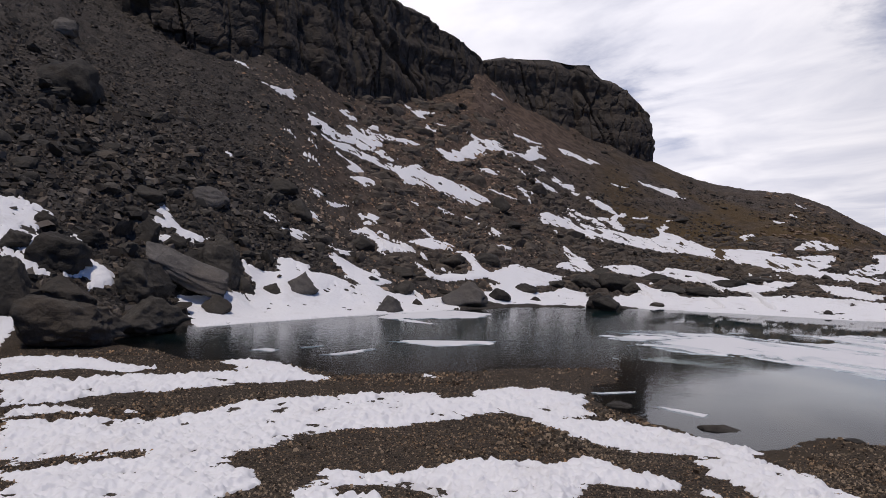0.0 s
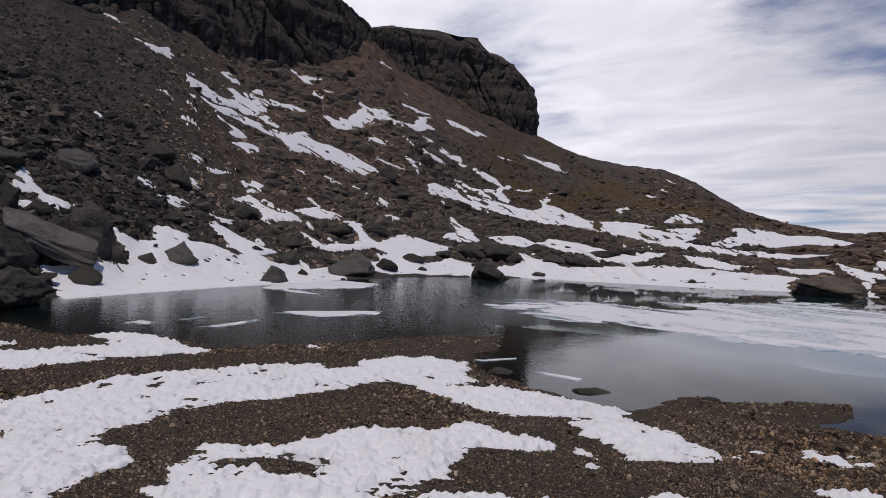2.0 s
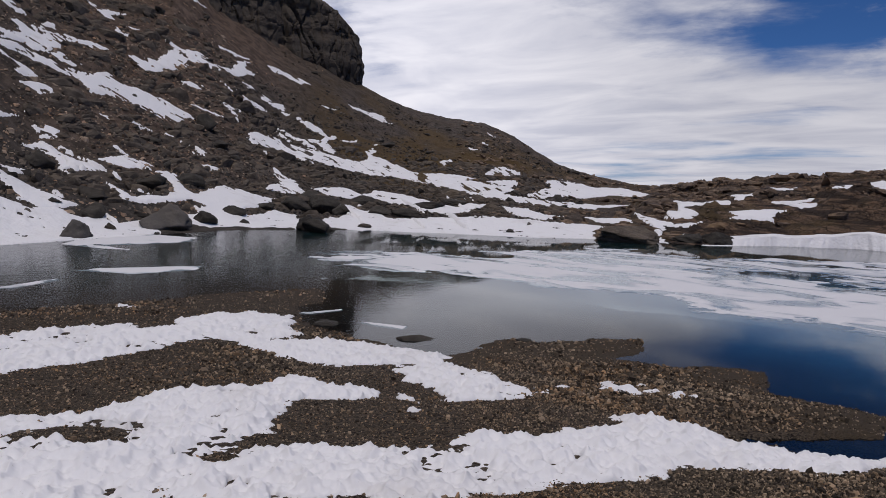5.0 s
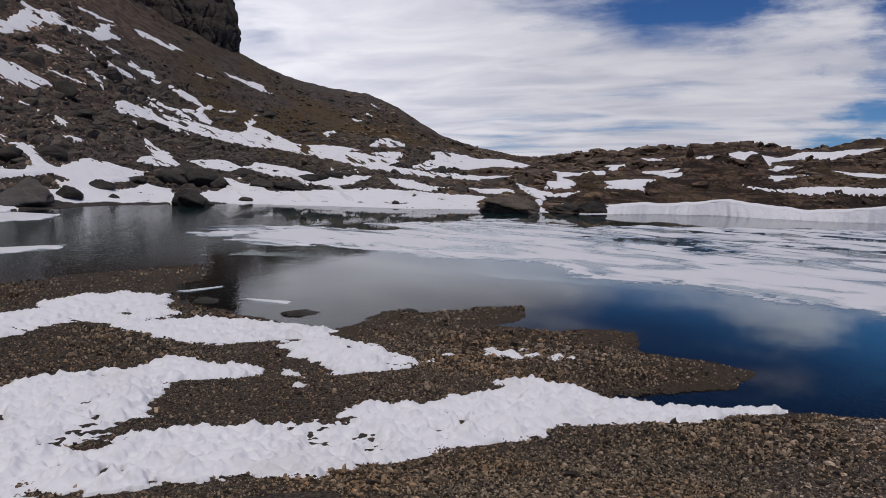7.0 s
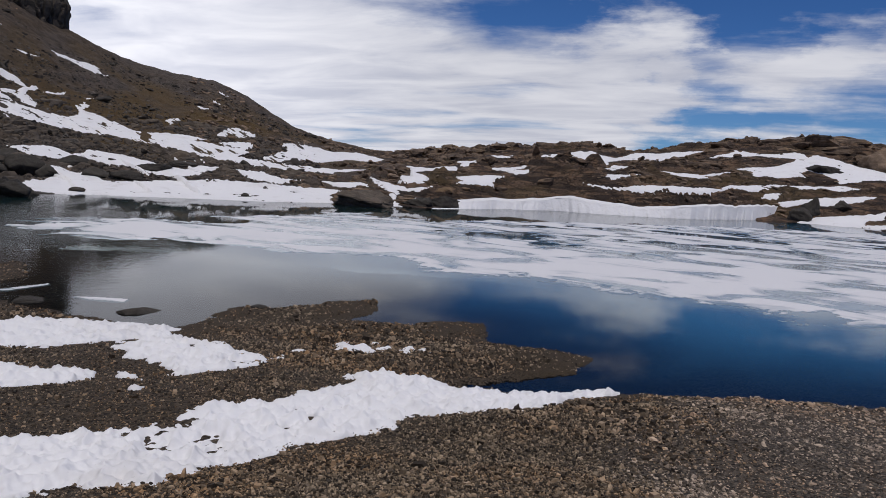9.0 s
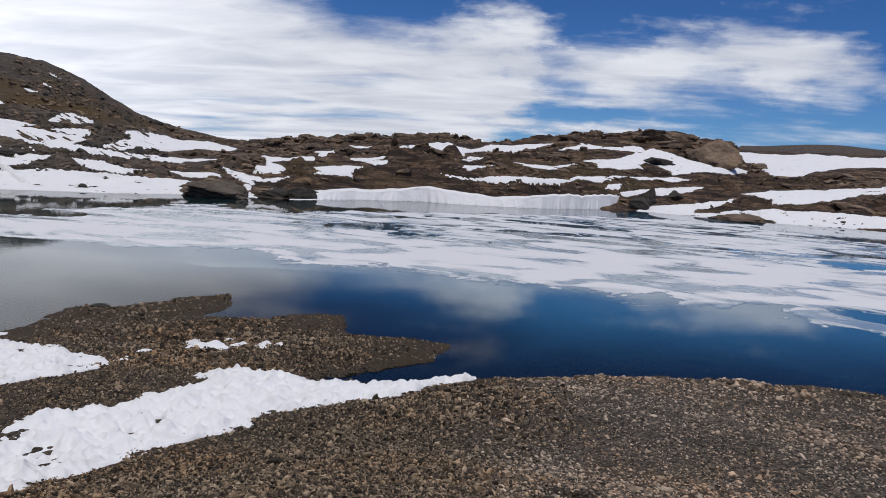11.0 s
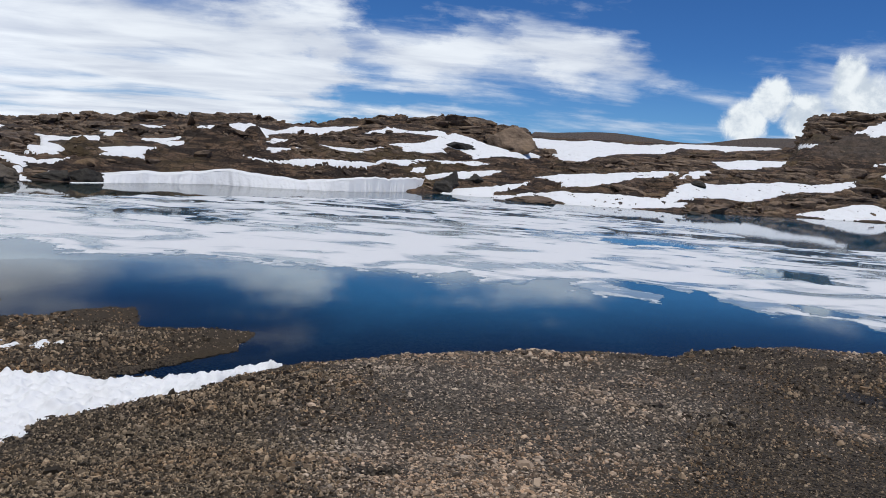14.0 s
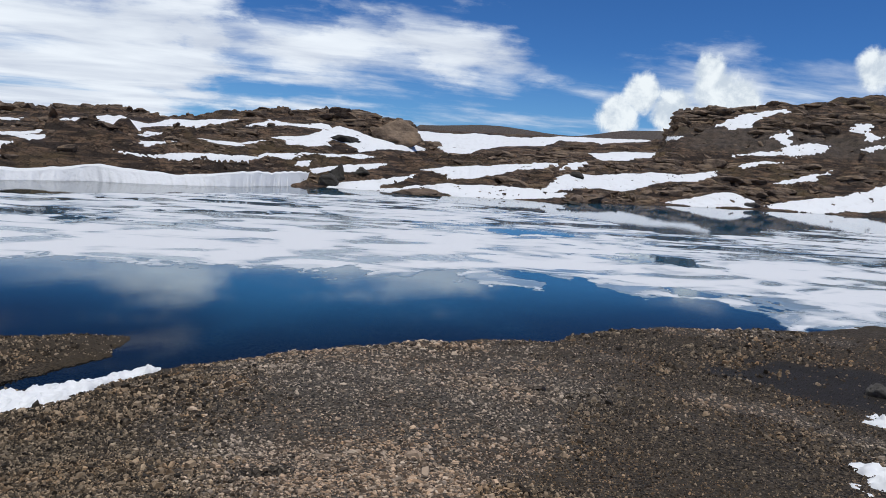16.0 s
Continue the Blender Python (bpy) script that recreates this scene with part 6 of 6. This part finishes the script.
boulder(-16.43, 27.08, 1.91, 2.39, DARK_ROCK, 4, 305, "dark angular boulder fallen from the cliff")
boulder(-16.40, 30.61, 2.64, 1.71, DARK_ROCK, 3, 306, "dark angular boulder fallen from the cliff")
boulder(-18.59, 33.32, 1.33, 1.09, DARK_ROCK, 3, 307, "dark angular boulder fallen from the cliff")
boulder(-18.22, 30.35, 1.51, 0.90, DARK_ROCK, 3, 308, "dark angular boulder fallen from the cliff")
boulder(-15.55, 37.61, 1.23, 1.42, DARK_ROCK, 3, 309, "dark angular boulder fallen from the cliff")
boulder(-15.27, 28.75, 2.67, 1.19, DARK_ROCK, 3, 310, "dark angular boulder fallen from the cliff")
boulder(-10.97, 34.87, 1.45, 0.93, DARK_ROCK, 3, 311, "dark angular boulder fallen from the cliff")
boulder(-8.13, 41.48, 2.01, 1.34, GREY_ROCK, 3, 312, "weathered grey angular boulder by the lake")
boulder(-9.61, 40.28, 1.05, 0.72, DARK_ROCK, 3, 313, "dark angular boulder fallen from the cliff")
boulder(-3.05, 41.64, 1.73, 1.06, GREY_ROCK, 3, 314, "weathered grey angular boulder by the lake")
boulder(-2.53, 47.25, 1.58, 0.98, DARK_ROCK, 3, 315, "dark angular boulder fallen from the cliff")
boulder(-1.55, 45.50, 0.72, 0.43, DARK_ROCK, 3, 316, "dark angular boulder fallen from the cliff")
boulder(1.54, 47.60, 3.18, 1.66, GREY_ROCK, 3, 317, "weathered grey angular boulder by the lake")
boulder(4.12, 50.63, 1.61, 0.97, DARK_ROCK, 3, 318, "dark angular boulder fallen from the cliff")
boulder(11.15, 50.82, 1.74, 1.16, DARK_ROCK, 3, 319, "dark angular boulder fallen from the cliff")
boulder(12.44, 50.21, 1.23, 0.37, DARK_ROCK, 3, 320, "dark angular boulder fallen from the cliff")
boulder(6.43, 80.32, 2.43, 1.92, DARK_ROCK, 3, 321, "dark outcrop of rock among the snow bands")
boulder(12.22, 60.98, 2.56, 1.38, DARK_ROCK, 3, 322, "dark outcrop of rock among the snow bands")
boulder(14.69, 60.99, 3.08, 1.79, DARK_ROCK, 3, 323, "dark outcrop of rock among the snow bands")
boulder(15.73, 59.07, 1.65, 0.97, DARK_ROCK, 3, 324, "dark angular boulder fallen from the cliff")
boulder(14.32, 65.63, 3.73, 1.17, DARK_ROCK, 3, 325, "dark outcrop of rock among the snow bands")
boulder(6.40, 54.51, 1.92, 0.78, DARK_ROCK, 3, 326, "dark angular boulder fallen from the cliff")
boulder(9.52, 59.23, 1.71, 0.67, DARK_ROCK, 3, 327, "dark angular boulder fallen from the cliff")
boulder(3.67, 60.29, 2.39, 1.05, DARK_ROCK, 3, 328, "dark angular boulder fallen from the cliff")
boulder(7.28, 76.66, 2.44, 0.85, DARK_ROCK, 3, 329, "dark outcrop of rock among the snow bands")
boulder(19.70, 65.89, 3.27, 0.98, DARK_ROCK, 3, 330, "dark outcrop of rock among the snow bands")
boulder(19.28, 58.92, 2.46, 0.79, DARK_ROCK, 3, 331, "dark angular boulder fallen from the cliff")
boulder(20.84, 57.42, 2.52, 0.78, DARK_ROCK, 3, 332, "dark angular boulder fallen from the cliff")
boulder(24.74, 61.54, 3.15, 0.63, DARK_ROCK, 3, 333, "dark outcrop of rock among the snow bands")
boulder(27.86, 63.11, 2.73, 0.55, DARK_ROCK, 3, 334, "dark outcrop of rock among the snow bands")
boulder(-10.83, 38.90, 1.15, 0.96, DARK_ROCK, 3, 335, "dark angular boulder fallen from the cliff")
boulder(-10.76, 43.69, 1.00, 0.93, DARK_ROCK, 3, 336, "dark angular boulder fallen from the cliff")
boulder(-25.03, 47.00, 4.79, 3.21, DARK_ROCK, 3, 337, "dark angular boulder fallen from the cliff")
boulder(-29.53, 54.34, 2.53, 1.52, GREY_ROCK, 3, 338, "weathered grey angular boulder by the lake")
boulder(-10.70, 51.81, 2.18, 1.43, DARK_ROCK, 3, 339, "dark angular boulder fallen from the cliff")
boulder(-6.22, 54.55, 2.00, 1.30, DARK_ROCK, 3, 340, "dark angular boulder fallen from the cliff")
boulder(0.76, 56.44, 2.77, 1.16, DARK_ROCK, 3, 341, "dark angular boulder fallen from the cliff")
boulder(-2.82, 50.50, 1.76, 0.80, DARK_ROCK, 3, 342, "dark angular boulder fallen from the cliff")
boulder(-12.05, 52.99, 2.59, 1.12, DARK_ROCK, 3, 343, "dark angular boulder fallen from the cliff")
boulder(-17.37, 41.65, 2.15, 0.93, DARK_ROCK, 3, 344, "dark angular boulder fallen from the cliff")
boulder(-14.93, 45.29, 2.42, 1.29, GREY_ROCK, 3, 345, "weathered grey angular boulder by the lake")
boulder(-16.70, 33.80, 1.49, 0.78, DARK_ROCK, 3, 346, "dark angular boulder fallen from the cliff")
boulder(-14.51, 38.67, 1.31, 0.79, DARK_ROCK, 3, 347, "dark angular boulder fallen from the cliff")
boulder(-13.49, 38.44, 1.29, 0.84, DARK_ROCK, 3, 348, "dark angular boulder fallen from the cliff")
boulder(-4.60, 47.49, 0.91, 0.38, DARK_ROCK, 3, 349, "dark angular boulder fallen from the cliff")
boulder(32.90, 42.61, 4.6, 1.30, LEDGE_ROCK, 4, 350, "broad dark rock dome at the edge of the ice")
boulder(38.04, 42.23, 2.6, 0.75, DARK_ROCK, 3, 351, "broad dark rock dome at the edge of the ice")
boulder(40.04, 41.33, 2.74, 0.91, DARK_ROCK, 3, 352, "broad dark rock dome at the edge of the ice")
boulder(11.11, 48.41, 1.89, 1.18, DARK_ROCK, 3, 353, "dark angular boulder fallen from the cliff")
boulder(15.89, 52.49, 1.13, 0.35, DARK_ROCK, 3, 354, "dark angular boulder fallen from the cliff")
boulder(6.89, 52.53, 0.84, 0.34, DARK_ROCK, 3, 355, "dark angular boulder fallen from the cliff")
boulder(26.86, 49.52, 0.63, 0.27, DARK_ROCK, 3, 356, "dark angular boulder fallen from the cliff")
boulder(75.60, 25.99, 2.15, 2.15, DARK_ROCK, 3, 357, "dark broken boulder on the brown bedrock shore")
boulder(73.28, 26.04, 2.46, 1.35, DARK_ROCK, 3, 358, "dark broken boulder on the brown bedrock shore")
boulder(96.16, 0.12, 2.13, 0.91, DARK_ROCK, 3, 359, "dark broken boulder on the brown bedrock shore")
boulder(70.42, 15.44, 5.39, 0.80, BROWN_ROCK, 3, 360, "rounded brown bedrock boulder")
boulder(77.55, 0.07, 1.47, 0.49, DARK_ROCK, 3, 361, "dark broken boulder on the brown bedrock shore")
boulder(107.86, -24.60, 2.62, 0.79, GREY_ROCK, 3, 362, "weathered grey angular boulder by the lake")
boulder(100.47, 26.02, 7.39, 3.61, BROWN_ROCK, 4, 363, "rounded brown bedrock boulder")
boulder(92.01, 30.71, 4.60, 1.07, DARK_ROCK, 3, 364, "dark broken boulder on the brown bedrock shore")
boulder(113.70, 22.85, 2.38, 1.28, BROWN_ROCK, 3, 365, "rounded brown bedrock boulder")
boulder(12.62, -5.31, 0.37, 0.24, GREY_ROCK, 3, 366, "weathered grey angular boulder by the lake")
boulder(78.69, 24.02, 1.95, 0.91, DARK_ROCK, 3, 367, "dark broken boulder on the brown bedrock shore")
boulder(5.93, 15.07, 0.97, 0.17, DARK_ROCK, 3, 368, "flat dark stone lying in the shallow water")
boulder(4.42, 17.23, 0.86, 0.14, DARK_ROCK, 3, 369, "flat dark stone lying in the shallow water")
boulder(8.32, 14.25, 0.40, 0.07, DARK_ROCK, 3, 370, "flat dark stone lying in the shallow water")

def tilted_slab(at, size, turn, lean, dip, seed, mat, label):
    """A broad flat slab that leans on the boulders: its face looks up and out over the lake."""
    p, t = angular(5, seed, 11, 0, 0.07, 0.26)
    p = p / (0.5 * (p.max(0) - p.min(0)))
    m = Matrix.Rotation(radians(turn), 3, "Z") @ Matrix.Rotation(radians(lean), 3, "X") @ Matrix.Rotation(radians(dip), 3, "Y")
    ob = new("rock_slab", triangles("rock_slab", (p * np.array(size) / 2) @ np.array(m).T, t, mat, smooth=True))
    ob.location = at
    return tagged(ob, label, "boulder", group="boulders")


tilted_slab((-12.7, 35.6, 2.45), (4.3, 2.6, 0.8), 20, 34, 20, 703, GREY_ROCK, "tilted pale grey rock slab among dark boulders")

make_scree()
make_ledges(31, 117, 52, 168, 12000, BROWN_ROCK, 431, "brown bedrock ledges stepping up the hills", 0.030)
make_ledges(-8, 33, 44, 106, 9500, LEDGE_ROCK, 437, "dark broken ledges on the shelf above the far shore", 0.009, 0.0, 1.8)
make_hill_rocks()
make_flecks()
make_gravel()
